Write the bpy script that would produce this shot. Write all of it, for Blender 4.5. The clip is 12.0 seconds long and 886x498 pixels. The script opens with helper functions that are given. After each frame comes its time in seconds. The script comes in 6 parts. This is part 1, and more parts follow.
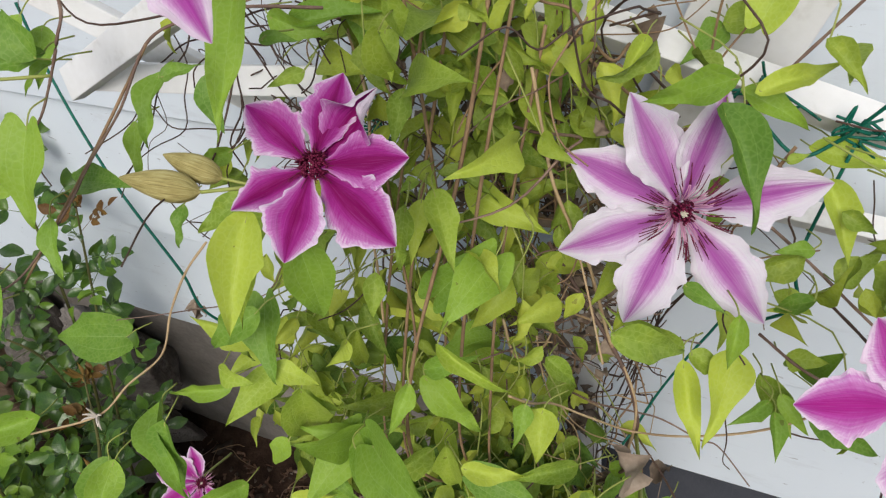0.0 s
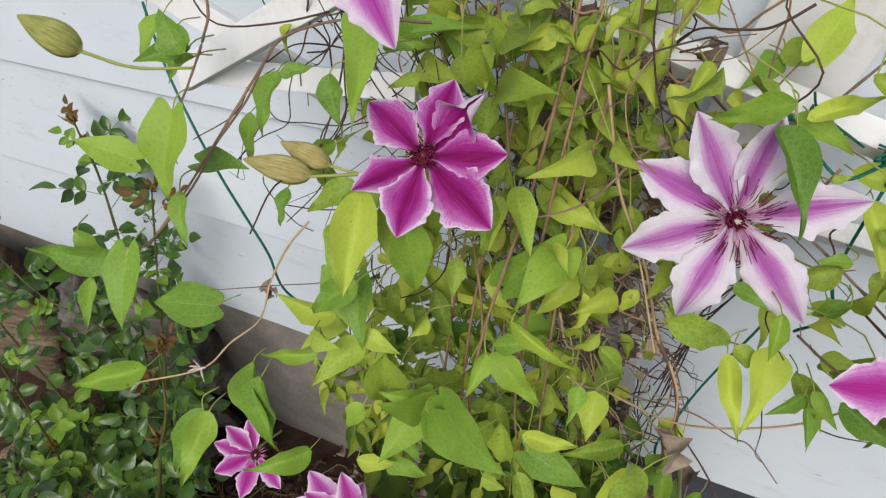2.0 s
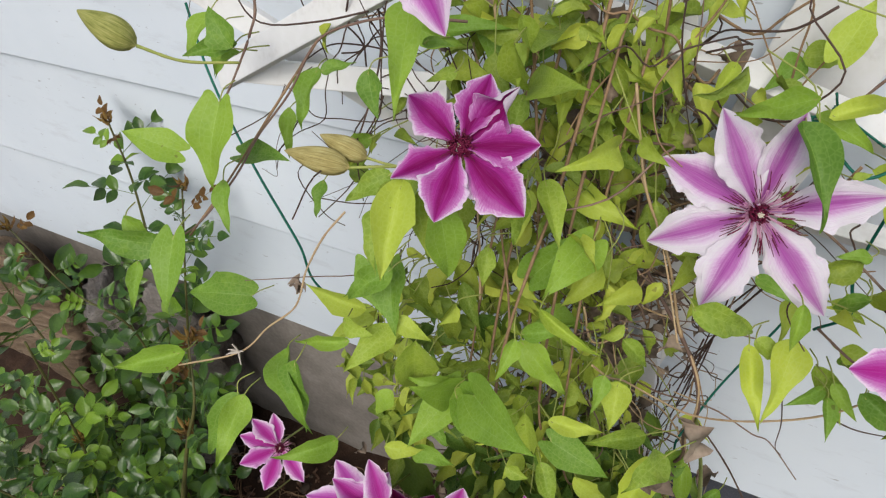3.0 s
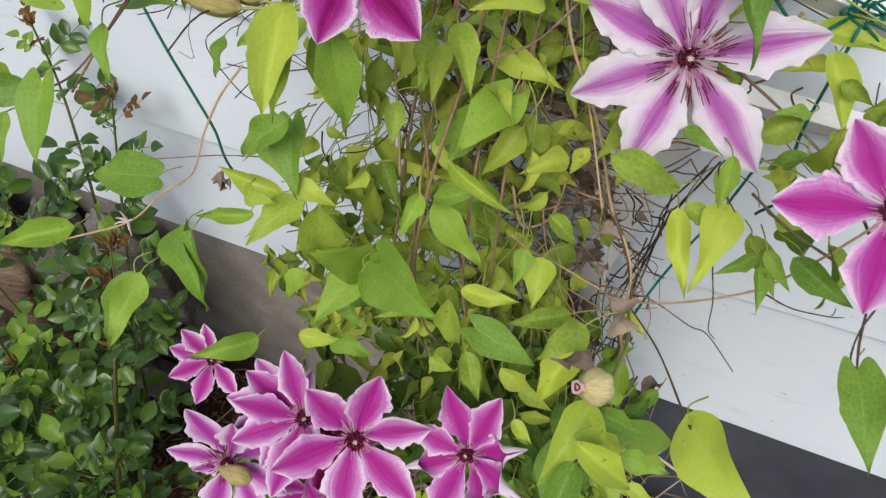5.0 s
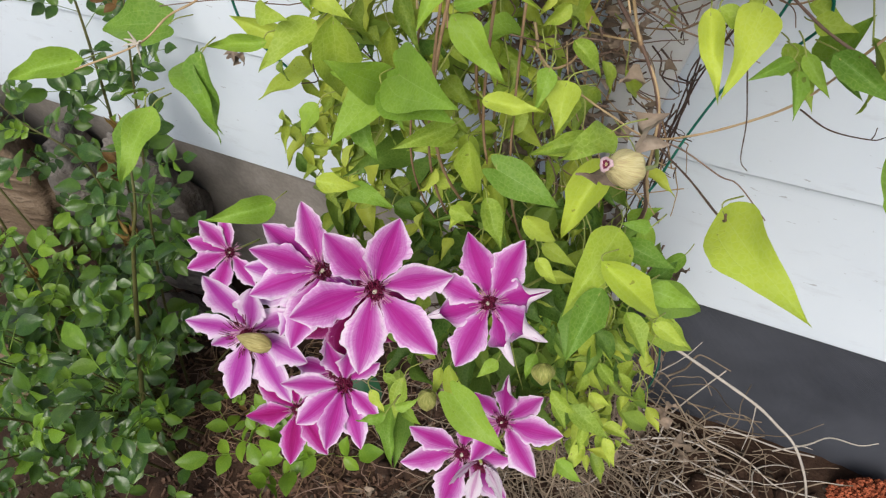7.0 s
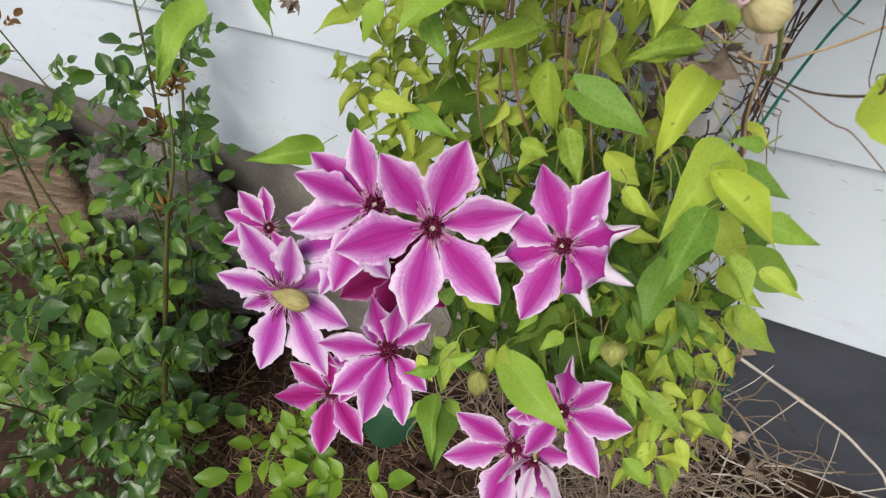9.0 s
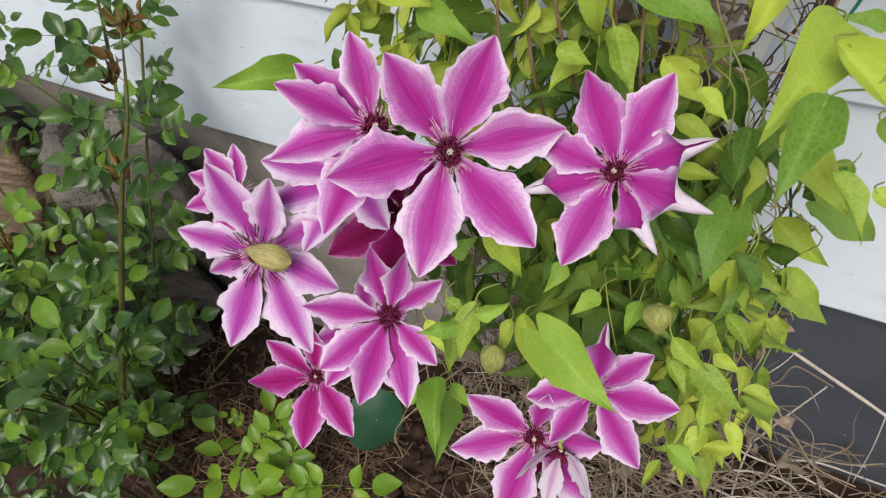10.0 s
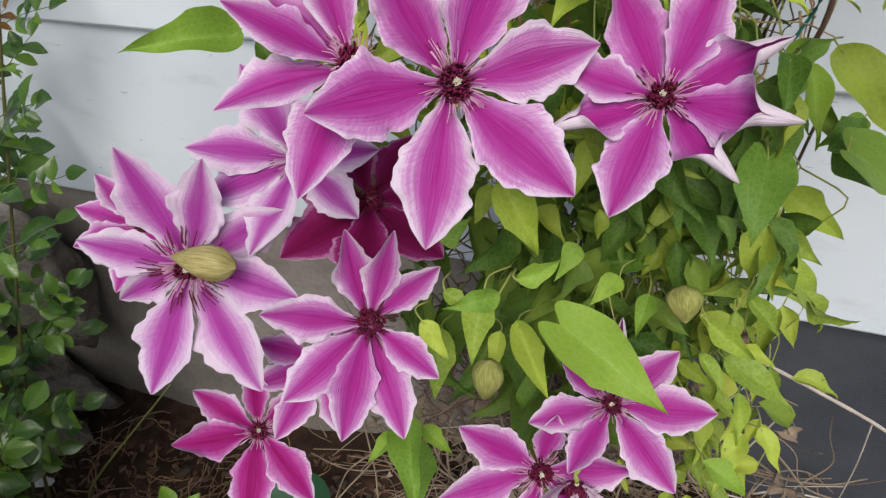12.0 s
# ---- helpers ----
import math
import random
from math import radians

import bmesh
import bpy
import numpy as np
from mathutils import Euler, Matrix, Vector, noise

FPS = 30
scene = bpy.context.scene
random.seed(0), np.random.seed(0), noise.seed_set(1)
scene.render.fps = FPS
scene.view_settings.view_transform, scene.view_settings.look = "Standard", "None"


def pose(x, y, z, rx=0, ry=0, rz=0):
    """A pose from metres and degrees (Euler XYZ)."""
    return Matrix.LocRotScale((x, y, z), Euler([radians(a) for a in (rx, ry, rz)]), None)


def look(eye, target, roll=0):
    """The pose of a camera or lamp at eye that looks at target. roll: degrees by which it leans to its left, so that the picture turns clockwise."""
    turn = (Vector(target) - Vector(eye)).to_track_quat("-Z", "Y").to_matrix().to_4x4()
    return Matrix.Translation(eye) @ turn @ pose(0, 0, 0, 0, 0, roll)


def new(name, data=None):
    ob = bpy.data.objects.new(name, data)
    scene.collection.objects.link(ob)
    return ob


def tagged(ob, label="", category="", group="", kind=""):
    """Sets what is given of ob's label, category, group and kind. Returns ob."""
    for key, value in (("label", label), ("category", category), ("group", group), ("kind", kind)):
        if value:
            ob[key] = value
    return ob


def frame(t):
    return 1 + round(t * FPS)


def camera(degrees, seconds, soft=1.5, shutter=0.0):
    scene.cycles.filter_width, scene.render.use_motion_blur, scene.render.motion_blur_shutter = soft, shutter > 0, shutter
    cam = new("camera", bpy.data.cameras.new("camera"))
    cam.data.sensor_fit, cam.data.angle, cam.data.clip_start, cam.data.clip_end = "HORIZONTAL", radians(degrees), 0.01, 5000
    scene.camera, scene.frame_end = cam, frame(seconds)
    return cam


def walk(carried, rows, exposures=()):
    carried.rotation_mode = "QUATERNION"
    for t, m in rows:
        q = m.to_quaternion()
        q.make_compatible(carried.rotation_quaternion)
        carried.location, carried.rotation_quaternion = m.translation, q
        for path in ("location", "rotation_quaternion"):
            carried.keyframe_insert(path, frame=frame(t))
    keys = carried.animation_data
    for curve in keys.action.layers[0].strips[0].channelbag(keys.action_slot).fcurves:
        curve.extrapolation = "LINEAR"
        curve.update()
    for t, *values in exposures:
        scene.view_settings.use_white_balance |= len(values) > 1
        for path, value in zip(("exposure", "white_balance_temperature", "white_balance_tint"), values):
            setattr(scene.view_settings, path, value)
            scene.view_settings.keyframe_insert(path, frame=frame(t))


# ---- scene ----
cam = camera(59.7, 12.0, 1.2, 0.3)
METRES, EYE, TILT, LEAN, TURN = 0.65, 1.4918, -48.87, 10.317, 23.49
ROWS = [
    (0.0, 0.0, 0.0, 0.0, 0.0, 0.0, -0.0),
    (0.5, -0.0139, -0.0019, -0.0006, 0.15, -0.33, -1.41),
    (1.0, -0.0273, -0.0327, 0.0014, 0.41, 0.08, -2.35),
    (1.5, -0.0359, -0.063, -0.0145, 1.05, 0.44, -3.09),
    (2.0, -0.0453, -0.0835, -0.0249, 1.85, 0.99, -3.76),
    (2.5, -0.0603, -0.0932, -0.0419, 2.64, 1.45, -4.2),
    (4.5, -0.0218, -0.0457, -0.0947, 1.71, 0.55, -4.98),
    (5.0, 0.0089, -0.0458, -0.129, 1.23, -1.25, -4.95),
    (5.5, 0.0147, -0.0744, -0.153, 1.03, -2.71, -4.72),
    (6.0, 0.0188, -0.0785, -0.1883, 1.1, -4.09, -4.27),
    (6.5, 0.0268, -0.0592, -0.2213, 1.73, -4.35, -4.13),
    (7.0, 0.0177, -0.025, -0.2624, 2.62, -3.75, -4.28),
    (9.0, -0.0069, 0.0719, -0.3955, 5.15, 0.77, -7.01),
    (9.5, -0.0296, 0.1543, -0.4353, 4.26, 0.92, -6.93),
    (10.0, -0.0502, 0.2209, -0.4584, 3.0, 1.79, -6.53),
    (10.5, -0.0623, 0.2981, -0.484, 1.31, 3.11, -5.75),
    (11.0, -0.0878, 0.3314, -0.5102, -0.75, 5.32, -4.53),
    (11.5, -0.1213, 0.3625, -0.5256, -3.0, 7.15, -3.11),
    (12.0, -0.131, 0.3676, -0.5347, -5.48, 8.98, -1.36),
]
STEPS = {t: pose(0, 0, EYE, TILT, LEAN, TURN) @ pose(METRES * x, METRES * y, METRES * z, 90 + pitch, roll, yaw) for t, x, y, z, yaw, pitch, roll in ROWS}
STEPS[2.7] = look((-0.005, -0.077, 1.534), (-0.881, 1.021, 0.110), -13.7)
STEPS[4.3] = look((0.016, -0.073, 1.488), (-0.866, 1.027, 0.071), -12.8)
STEPS[7.2] = look((0.058, -0.139, 1.391), (-0.782, 0.838, -0.139), -15.4)
STEPS[8.8] = look((0.039, -0.165, 1.311), (-0.902, 0.875, -0.114), -13.6)
walk(cam, sorted(STEPS.items()),
     exposures=[(0.0, 0.05), (2.5, 0.06), (5.5, 0.14), (7.0, 0.27), (9.5, 0.25), (10.5, 0.21), (12.0, 0.08)])

# ---- light ----
world = bpy.data.worlds.new("sky")
scene.world = world
world.use_nodes = True
wn = world.node_tree.nodes
wl = world.node_tree.links
sky = wn.new("ShaderNodeTexSky")
sky.sky_type, sky.sun_disc = "NISHITA", False
sky.sun_elevation, sky.sun_rotation = radians(47), radians(160)
sky.air_density, sky.dust_density = 1.0, 3.0
wl.new(sky.outputs[0], wn["Background"].inputs[0])
wn["Background"].inputs[1].default_value = 0.105
sun_data = bpy.data.lights.new("sun", "SUN")
sun_data.energy, sun_data.angle, sun_data.color = 2.3, radians(32), (1.0, 0.97, 0.92)
sun = new("sun", sun_data)
sun.matrix_world = look((0.7, -2.3, 3.4), (-0.2, 0.2, 0.5))


# ---- materials ----
def shader(name, rough=0.6, spec=0.4):
    m = bpy.data.materials.new(name)
    m.use_nodes = True
    nt = m.node_tree
    b = nt.nodes["Principled BSDF"]
    b.inputs["Roughness"].default_value = rough
    b.inputs["Specular IOR Level"].default_value = spec
    return m, nt, b


def node(nt, kind, **values):
    n = nt.nodes.new("ShaderNode" + kind)
    for k, v in values.items():
        if k in n.inputs:
            n.inputs[k].default_value = v
    return n


def ramp(nt, fac, stops):
    r = nt.nodes.new("ShaderNodeValToRGB")
    e = r.color_ramp.elements
    while len(e) < len(stops):
        e.new(0.5)
    for el, (p, c) in zip(e, stops):
        el.position, el.color = p, (*c, 1)
    nt.links.new(fac, r.inputs[0])
    return r.outputs[0]


def calc(nt, op, a, b=None, c=None):
    n = nt.nodes.new("ShaderNodeMath")
    n.operation = op
    for i, v in enumerate((a, b, c)):
        if v is None:
            continue
        if isinstance(v, (int, float)):
            n.inputs[i].default_value = v
        else:
            nt.links.new(v, n.inputs[i])
    return n.outputs[0]


def mix(nt, fac, a, b, mode="MIX"):
    n = nt.nodes.new("ShaderNodeMix")
    n.data_type, n.blend_type = "RGBA", mode
    for sock, v in ((n.inputs[0], fac), (n.inputs[6], a), (n.inputs[7], b)):
        if isinstance(v, (int, float)):
            sock.default_value = v
        elif isinstance(v, tuple):
            sock.default_value = (*v, 1)
        else:
            nt.links.new(v, sock)
    return n.outputs[2]


def noise_out(nt, scale, detail=4.0, vector=None, rough=0.55):
    n = node(nt, "TexNoise", Scale=scale, Detail=detail, Roughness=rough)
    if vector is not None:
        nt.links.new(vector, n.inputs["Vector"])
    return n.outputs["Fac"]


def bump(nt, b, height, strength=0.3, distance=0.002):
    n = node(nt, "Bump", Strength=strength, Distance=distance)
    nt.links.new(height, n.inputs["Height"])
    nt.links.new(n.outputs[0], b.inputs["Normal"])


def place(nt):
    return nt.nodes.new("ShaderNodeTexCoord").outputs["Object"]


def spot(nt):
    return nt.nodes.new("ShaderNodeNewGeometry").outputs["Position"]


def mottled(name, stops, scale=20.0, rough=0.7, fine=180.0, relief=0.3, depth=0.002, spec=0.3, by_object=0.0):
    """A surface with a colour ramp over two scales of noise and a fine relief."""
    m, nt, b = shader(name, rough, spec)
    p = spot(nt)
    big, small = noise_out(nt, scale, 5, p), noise_out(nt, fine, 3, p)
    f = calc(nt, "ADD", calc(nt, "MULTIPLY", big, 0.7), calc(nt, "MULTIPLY", small, 0.3))
    if by_object:
        r = nt.nodes.new("ShaderNodeObjectInfo").outputs["Random"]
        f = calc(nt, "ADD", f, calc(nt, "MULTIPLY", calc(nt, "SUBTRACT", r, 0.5), by_object))
    nt.links.new(ramp(nt, f, stops), b.inputs["Base Color"])
    bump(nt, b, f, relief, depth)
    return m


def translucent(nt, b, colour, amount):
    """Lets part of the light through a thin blade."""
    t = nt.nodes.new("ShaderNodeBsdfTranslucent")
    if isinstance(colour, tuple):
        t.inputs[0].default_value = (*colour, 1)
    else:
        nt.links.new(colour, t.inputs[0])
    s = nt.nodes.new("ShaderNodeMixShader")
    s.inputs[0].default_value = amount
    nt.links.new(b.outputs[0], s.inputs[1])
    nt.links.new(t.outputs[0], s.inputs[2])
    nt.links.new(s.outputs[0], nt.nodes["Material Output"].inputs[0])


def uv_parts(nt):
    s = nt.nodes.new("ShaderNodeSeparateXYZ")
    nt.links.new(nt.nodes.new("ShaderNodeUVMap").outputs[0], s.inputs[0])
    return s.outputs[0], s.outputs[1]


def leaf_material(name, dark, mid, light, vein, veins=2.0, rough=0.55, spec=0.3, through_light=0.2, per="object", vein_mix=0.3, spread=0.7):
    """A leaf blade: hue by leaf, faint mottling, a midrib and long nerves lighter than the blade. u runs across from -1 to 1 (kept as 0 to 1), v along."""
    m, nt, b = shader(name, rough, spec)
    u, v = uv_parts(nt)
    if per == "object":
        r = nt.nodes.new("ShaderNodeObjectInfo").outputs["Random"]
    else:
        r = nt.nodes.new("ShaderNodeNewGeometry").outputs["Random Per Island"]
    p = spot(nt)
    f = calc(nt, "ADD", calc(nt, "MULTIPLY", r, spread), calc(nt, "MULTIPLY", noise_out(nt, 30, 5, p, 0.6), 0.34))
    base = ramp(nt, f, ((0.12, dark), (0.5, mid), (0.9, light)))
    across = calc(nt, "ABSOLUTE", calc(nt, "SUBTRACT", calc(nt, "MULTIPLY", u, 2.0), 1.0))
    waves = calc(nt, "ABSOLUTE", calc(nt, "SINE", calc(nt, "MULTIPLY", across, math.pi * veins)))
    nerve = calc(nt, "POWER", calc(nt, "MAXIMUM", calc(nt, "SUBTRACT", 1.0, calc(nt, "MULTIPLY", waves, 5.5)), 0.0), 1.3)
    soft = calc(nt, "MULTIPLY", nerve, calc(nt, "SUBTRACT", 1.0, calc(nt, "MULTIPLY", across, 0.75)))
    slant = calc(nt, "ABSOLUTE", calc(nt, "SINE", calc(nt, "MULTIPLY", calc(nt, "SUBTRACT", v, calc(nt, "MULTIPLY", across, 0.22)), 27.0)))
    ribs = calc(nt, "MAXIMUM", calc(nt, "SUBTRACT", 1.0, calc(nt, "MULTIPLY", slant, 5.0)), 0.0)
    side = noise_out(nt, 260, 2, p)
    net = nt.nodes.new("ShaderNodeTexVoronoi")
    net.feature = "DISTANCE_TO_EDGE"
    net.inputs["Scale"].default_value = 300.0
    nt.links.new(p, net.inputs["Vector"])
    cell = calc(nt, "MINIMUM", calc(nt, "MULTIPLY", net.outputs["Distance"], 5.0), 1.0)
    blotch = noise_out(nt, 110, 6, p, 0.7)
    base = mix(nt, calc(nt, "MULTIPLY", calc(nt, "MAXIMUM", calc(nt, "SUBTRACT", blotch, 0.52), 0.0), 1.8), base, light)
    base = mix(nt, calc(nt, "MULTIPLY", calc(nt, "MAXIMUM", calc(nt, "SUBTRACT", 0.47, blotch), 0.0), 1.5), base, dark)
    base = mix(nt, calc(nt, "MULTIPLY", calc(nt, "SUBTRACT", 1.0, cell), 0.16), base, vein)
    base = mix(nt, calc(nt, "MULTIPLY", ribs, vein_mix * 0.10), base, vein)
    base = mix(nt, calc(nt, "MULTIPLY", soft, vein_mix * 0.9), base, vein)
    base = mix(nt, calc(nt, "MULTIPLY", calc(nt, "GREATER_THAN", noise_out(nt, 120, 2, p), 0.75), 0.5), base, (0.10, 0.06, 0.02))
    nt.links.new(base, b.inputs["Base Color"])
    quilt = calc(nt, "ADD", calc(nt, "MULTIPLY", slant, 0.07), calc(nt, "ADD", calc(nt, "MULTIPLY", side, 0.22), calc(nt, "MULTIPLY", noise_out(nt, 80, 2, p), 0.45)))
    bump(nt, b, calc(nt, "SUBTRACT", calc(nt, "ADD", calc(nt, "MULTIPLY", cell, 0.07), quilt), calc(nt, "MULTIPLY", nerve, 0.07)), 0.6, 0.0016)
    translucent(nt, b, base, through_light)
    return m


def petal_material(name, bar, flank, pale, edge, width, lines=0.35):
    """A sepal: a coloured bar with long wandering veins, feathering over the flanks into a crinkled pale margin."""
    m, nt, b = shader(name, 0.6, 0.10)
    u, v = uv_parts(nt)
    across = calc(nt, "ABSOLUTE", calc(nt, "SUBTRACT", calc(nt, "MULTIPLY", u, 2.0), 1.0))
    r = nt.nodes.new("ShaderNodeObjectInfo").outputs["Random"]

    def grain(x, sx, y, sy, scale=1.0, detail=3):
        c = nt.nodes.new("ShaderNodeCombineXYZ")
        nt.links.new(calc(nt, "MULTIPLY", x, sx), c.inputs[0])
        nt.links.new(calc(nt, "MULTIPLY", y, sy), c.inputs[1])
        nt.links.new(calc(nt, "MULTIPLY", r, 20.0), c.inputs[2])
        return noise_out(nt, scale, detail, c.outputs[0])

    def off(x, k):
        return calc(nt, "MULTIPLY", calc(nt, "SUBTRACT", x, 0.5), k)

    def ridge(x, k):
        return calc(nt, "MAXIMUM", calc(nt, "SUBTRACT", 1.0, calc(nt, "MULTIPLY", calc(nt, "ABSOLUTE", calc(nt, "SUBTRACT", x, 0.5)), k)), 0.0)

    streak = grain(u, 13.0, v, 1.0)
    vein = grain(u, 20.0, v, 1.1, 1.0, 1)
    fine = grain(u, 62.0, v, 2.4)
    slope = calc(nt, "SUBTRACT", v, calc(nt, "MULTIPLY", across, 0.20))
    feather = grain(across, 5.0, slope, 58.0, 1.0, 2)
    blush = grain(u, 2.2, v, 2.6)
    where = calc(nt, "ADD", across, off(streak, 0.48))
    where = calc(nt, "ADD", where, off(fine, 0.18))
    where = calc(nt, "ADD", where, calc(nt, "MULTIPLY", off(feather, 0.55), across))
    where = calc(nt, "ADD", where, off(blush, 0.40))
    where = calc(nt, "ADD", where, calc(nt, "MULTIPLY", calc(nt, "POWER", v, 5.0), 0.20))
    where = calc(nt, "ADD", where, off(r, 0.20))
    where = calc(nt, "ADD", where, calc(nt, "MULTIPLY", calc(nt, "SUBTRACT", v, 0.45), 0.16))
    body = ramp(nt, where, ((0.06, bar), (width * 0.48, flank), (width * 0.92, pale), (min(width * 1.36, 0.995), edge)))
    inside = calc(nt, "MINIMUM", calc(nt, "MAXIMUM", calc(nt, "MULTIPLY", calc(nt, "SUBTRACT", width * 1.02, across), 2.6), 0.0), 1.0)
    body = mix(nt, calc(nt, "MULTIPLY", calc(nt, "MULTIPLY", ridge(vein, 6.0), inside), lines * 0.75), body, tuple(c * 0.78 for c in bar))
    body = mix(nt, calc(nt, "MULTIPLY", ridge(fine, 9.0), calc(nt, "MULTIPLY", inside, lines * 0.14)), body, tuple(c * 0.8 for c in bar))
    light = calc(nt, "MULTIPLY", calc(nt, "MAXIMUM", calc(nt, "SUBTRACT", fine, 0.5), 0.0), 1.0)
    body = mix(nt, light, body, tuple(0.55 * p + 0.45 * q for p, q in zip(flank, pale)))
    nt.links.new(body, b.inputs["Base Color"])
    relief = calc(nt, "ADD", calc(nt, "MULTIPLY", streak, 0.7), calc(nt, "SUBTRACT", calc(nt, "MULTIPLY", feather, calc(nt, "MULTIPLY", across, 0.45)), calc(nt, "MULTIPLY", ridge(vein, 8.0), 0.25)))
    bump(nt, b, relief, 0.6, 0.0012)
    translucent(nt, b, body, 0.3)
    return m


clematis_leaf = leaf_material("clematis_leaf", (0.17, 0.275, 0.027), (0.305, 0.415, 0.042), (0.42, 0.51, 0.062), (0.53, 0.63, 0.20))
clematis_mass = leaf_material("clematis_leaf_mass", (0.13, 0.215, 0.022), (0.285, 0.37, 0.038), (0.47, 0.52, 0.065), (0.47, 0.56, 0.18), per="island", spread=0.65)
# the clematis leaf in darker greens: shade inside the plant put into the colour
clematis_shade = leaf_material("clematis_leaf_shaded", (0.045, 0.11, 0.014), (0.10, 0.19, 0.024), (0.20, 0.29, 0.04), (0.28, 0.38, 0.1), per="island")
clematis_green = leaf_material("clematis_leaf_green", (0.10, 0.21, 0.022), (0.175, 0.315, 0.030), (0.26, 0.40, 0.040), (0.36, 0.50, 0.17), vein_mix=0.42)
clematis_lime = leaf_material("clematis_leaf_lime", (0.28, 0.39, 0.036), (0.37, 0.475, 0.046), (0.46, 0.54, 0.06), (0.50, 0.60, 0.20), vein_mix=0.36)
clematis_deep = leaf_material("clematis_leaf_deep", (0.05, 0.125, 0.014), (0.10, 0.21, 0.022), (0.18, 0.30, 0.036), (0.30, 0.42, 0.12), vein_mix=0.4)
rose_leaf = leaf_material("rose_leaf", (0.009, 0.026, 0.005), (0.034, 0.088, 0.012), (0.13, 0.235, 0.026), (0.12, 0.20, 0.04), veins=1.0, rough=0.29, spec=0.5, through_light=0.15, per="island", vein_mix=0.12, spread=0.92)
rose_young = leaf_material("rose_leaf_young", (0.085, 0.185, 0.013), (0.16, 0.29, 0.019), (0.27, 0.40, 0.035), (0.3, 0.42, 0.1), veins=4.0, rough=0.35, spec=0.4, through_light=0.25, per="island", vein_mix=0.2)
rose_red = leaf_material("rose_leaf_red", (0.06, 0.028, 0.010), (0.13, 0.065, 0.016), (0.20, 0.13, 0.026), (0.28, 0.16, 0.05), veins=4.0, per="island")
petal_pale = petal_material("petal_pale", (0.44, 0.11, 0.42), (0.54, 0.23, 0.53), (0.72, 0.58, 0.74), (0.76, 0.73, 0.78), 0.57, 0.6)
petal_soft = petal_material("petal_soft", (0.43, 0.05, 0.36), (0.50, 0.12, 0.46), (0.66, 0.38, 0.66), (0.80, 0.68, 0.81), 0.66, 0.4)
petal_mid = petal_material("petal_mid", (0.43, 0.024, 0.28), (0.49, 0.078, 0.39), (0.64, 0.30, 0.61), (0.83, 0.70, 0.83), 0.80, 0.35)
petal_deep = petal_material("petal_deep", (0.23, 0.004, 0.11), (0.38, 0.028, 0.27), (0.58, 0.22, 0.53), (0.76, 0.63, 0.77), 0.86, 0.2)
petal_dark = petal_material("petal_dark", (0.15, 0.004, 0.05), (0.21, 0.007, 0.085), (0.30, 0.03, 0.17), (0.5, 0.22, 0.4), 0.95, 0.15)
petal_hot = petal_material("petal_hot", (0.33, 0.008, 0.15), (0.44, 0.028, 0.26), (0.60, 0.22, 0.52), (0.75, 0.62, 0.76), 0.86, 0.2)
petal_back = petal_material("petal_back", (0.66, 0.36, 0.58), (0.76, 0.56, 0.71), (0.82, 0.68, 0.79), (0.83, 0.74, 0.82), 0.40, 0.1)
anther = mottled("anther", ((0.3, (0.085, 0.003, 0.022)), (0.7, (0.17, 0.010, 0.05))), 90, 0.6)
filament = mottled("filament", ((0.3, (0.48, 0.18, 0.34)), (0.7, (0.66, 0.40, 0.52))), 90, 0.6)
pistil_mat = mottled("pistil", ((0.3, (0.46, 0.44, 0.34)), (0.7, (0.62, 0.58, 0.48))), 90, 0.6)
def bud_material(name, dark, mid, light):
    """A downy bud with fine stripes from foot to tip."""
    m, nt, b = shader(name, 0.65, 0.2)
    u, v = uv_parts(nt)
    c = nt.nodes.new("ShaderNodeCombineXYZ")
    nt.links.new(calc(nt, "MULTIPLY", u, 26.0), c.inputs[0])
    nt.links.new(calc(nt, "MULTIPLY", v, 2.2), c.inputs[1])
    f = noise_out(nt, 1.5, 4, c.outputs[0])
    f = calc(nt, "ADD", calc(nt, "MULTIPLY", f, 0.75), calc(nt, "MULTIPLY", noise_out(nt, 120, 3, spot(nt)), 0.25))
    nt.links.new(ramp(nt, f, ((0.32, dark), (0.5, mid), (0.68, light))), b.inputs["Base Color"])
    bump(nt, b, f, 0.6, 0.0012)
    return m


bud_mat = bud_material("bud", (0.19, 0.15, 0.05), (0.34, 0.29, 0.11), (0.48, 0.43, 0.20))
green_bud = bud_material("green_bud", (0.13, 0.15, 0.035), (0.27, 0.28, 0.075), (0.42, 0.40, 0.16))
pink_bud = bud_material("pink_bud", (0.36, 0.27, 0.15), (0.48, 0.42, 0.20), (0.60, 0.54, 0.32))
vine_brown = mottled("vine_brown", ((0.25, (0.075, 0.045, 0.035)), (0.55, (0.16, 0.10, 0.075)), (0.8, (0.27, 0.19, 0.14))), 40, 0.65, 300, by_object=0.3)
vine_pale = mottled("vine_pale", ((0.25, (0.30, 0.19, 0.10)), (0.7, (0.50, 0.38, 0.22))), 40, 0.65, 300)
vine_green = mottled("vine_green", ((0.3, (0.20, 0.26, 0.05)), (0.7, (0.34, 0.36, 0.10))), 40, 0.55, 300)
tendril_dark = mottled("tendril_dark", ((0.3, (0.035, 0.022, 0.018)), (0.7, (0.10, 0.06, 0.045))), 40, 0.7, 300)
vine_tan = mottled("vine_tan", ((0.25, (0.14, 0.085, 0.045)), (0.55, (0.28, 0.18, 0.10)), (0.8, (0.40, 0.28, 0.17))), 40, 0.7, 300)
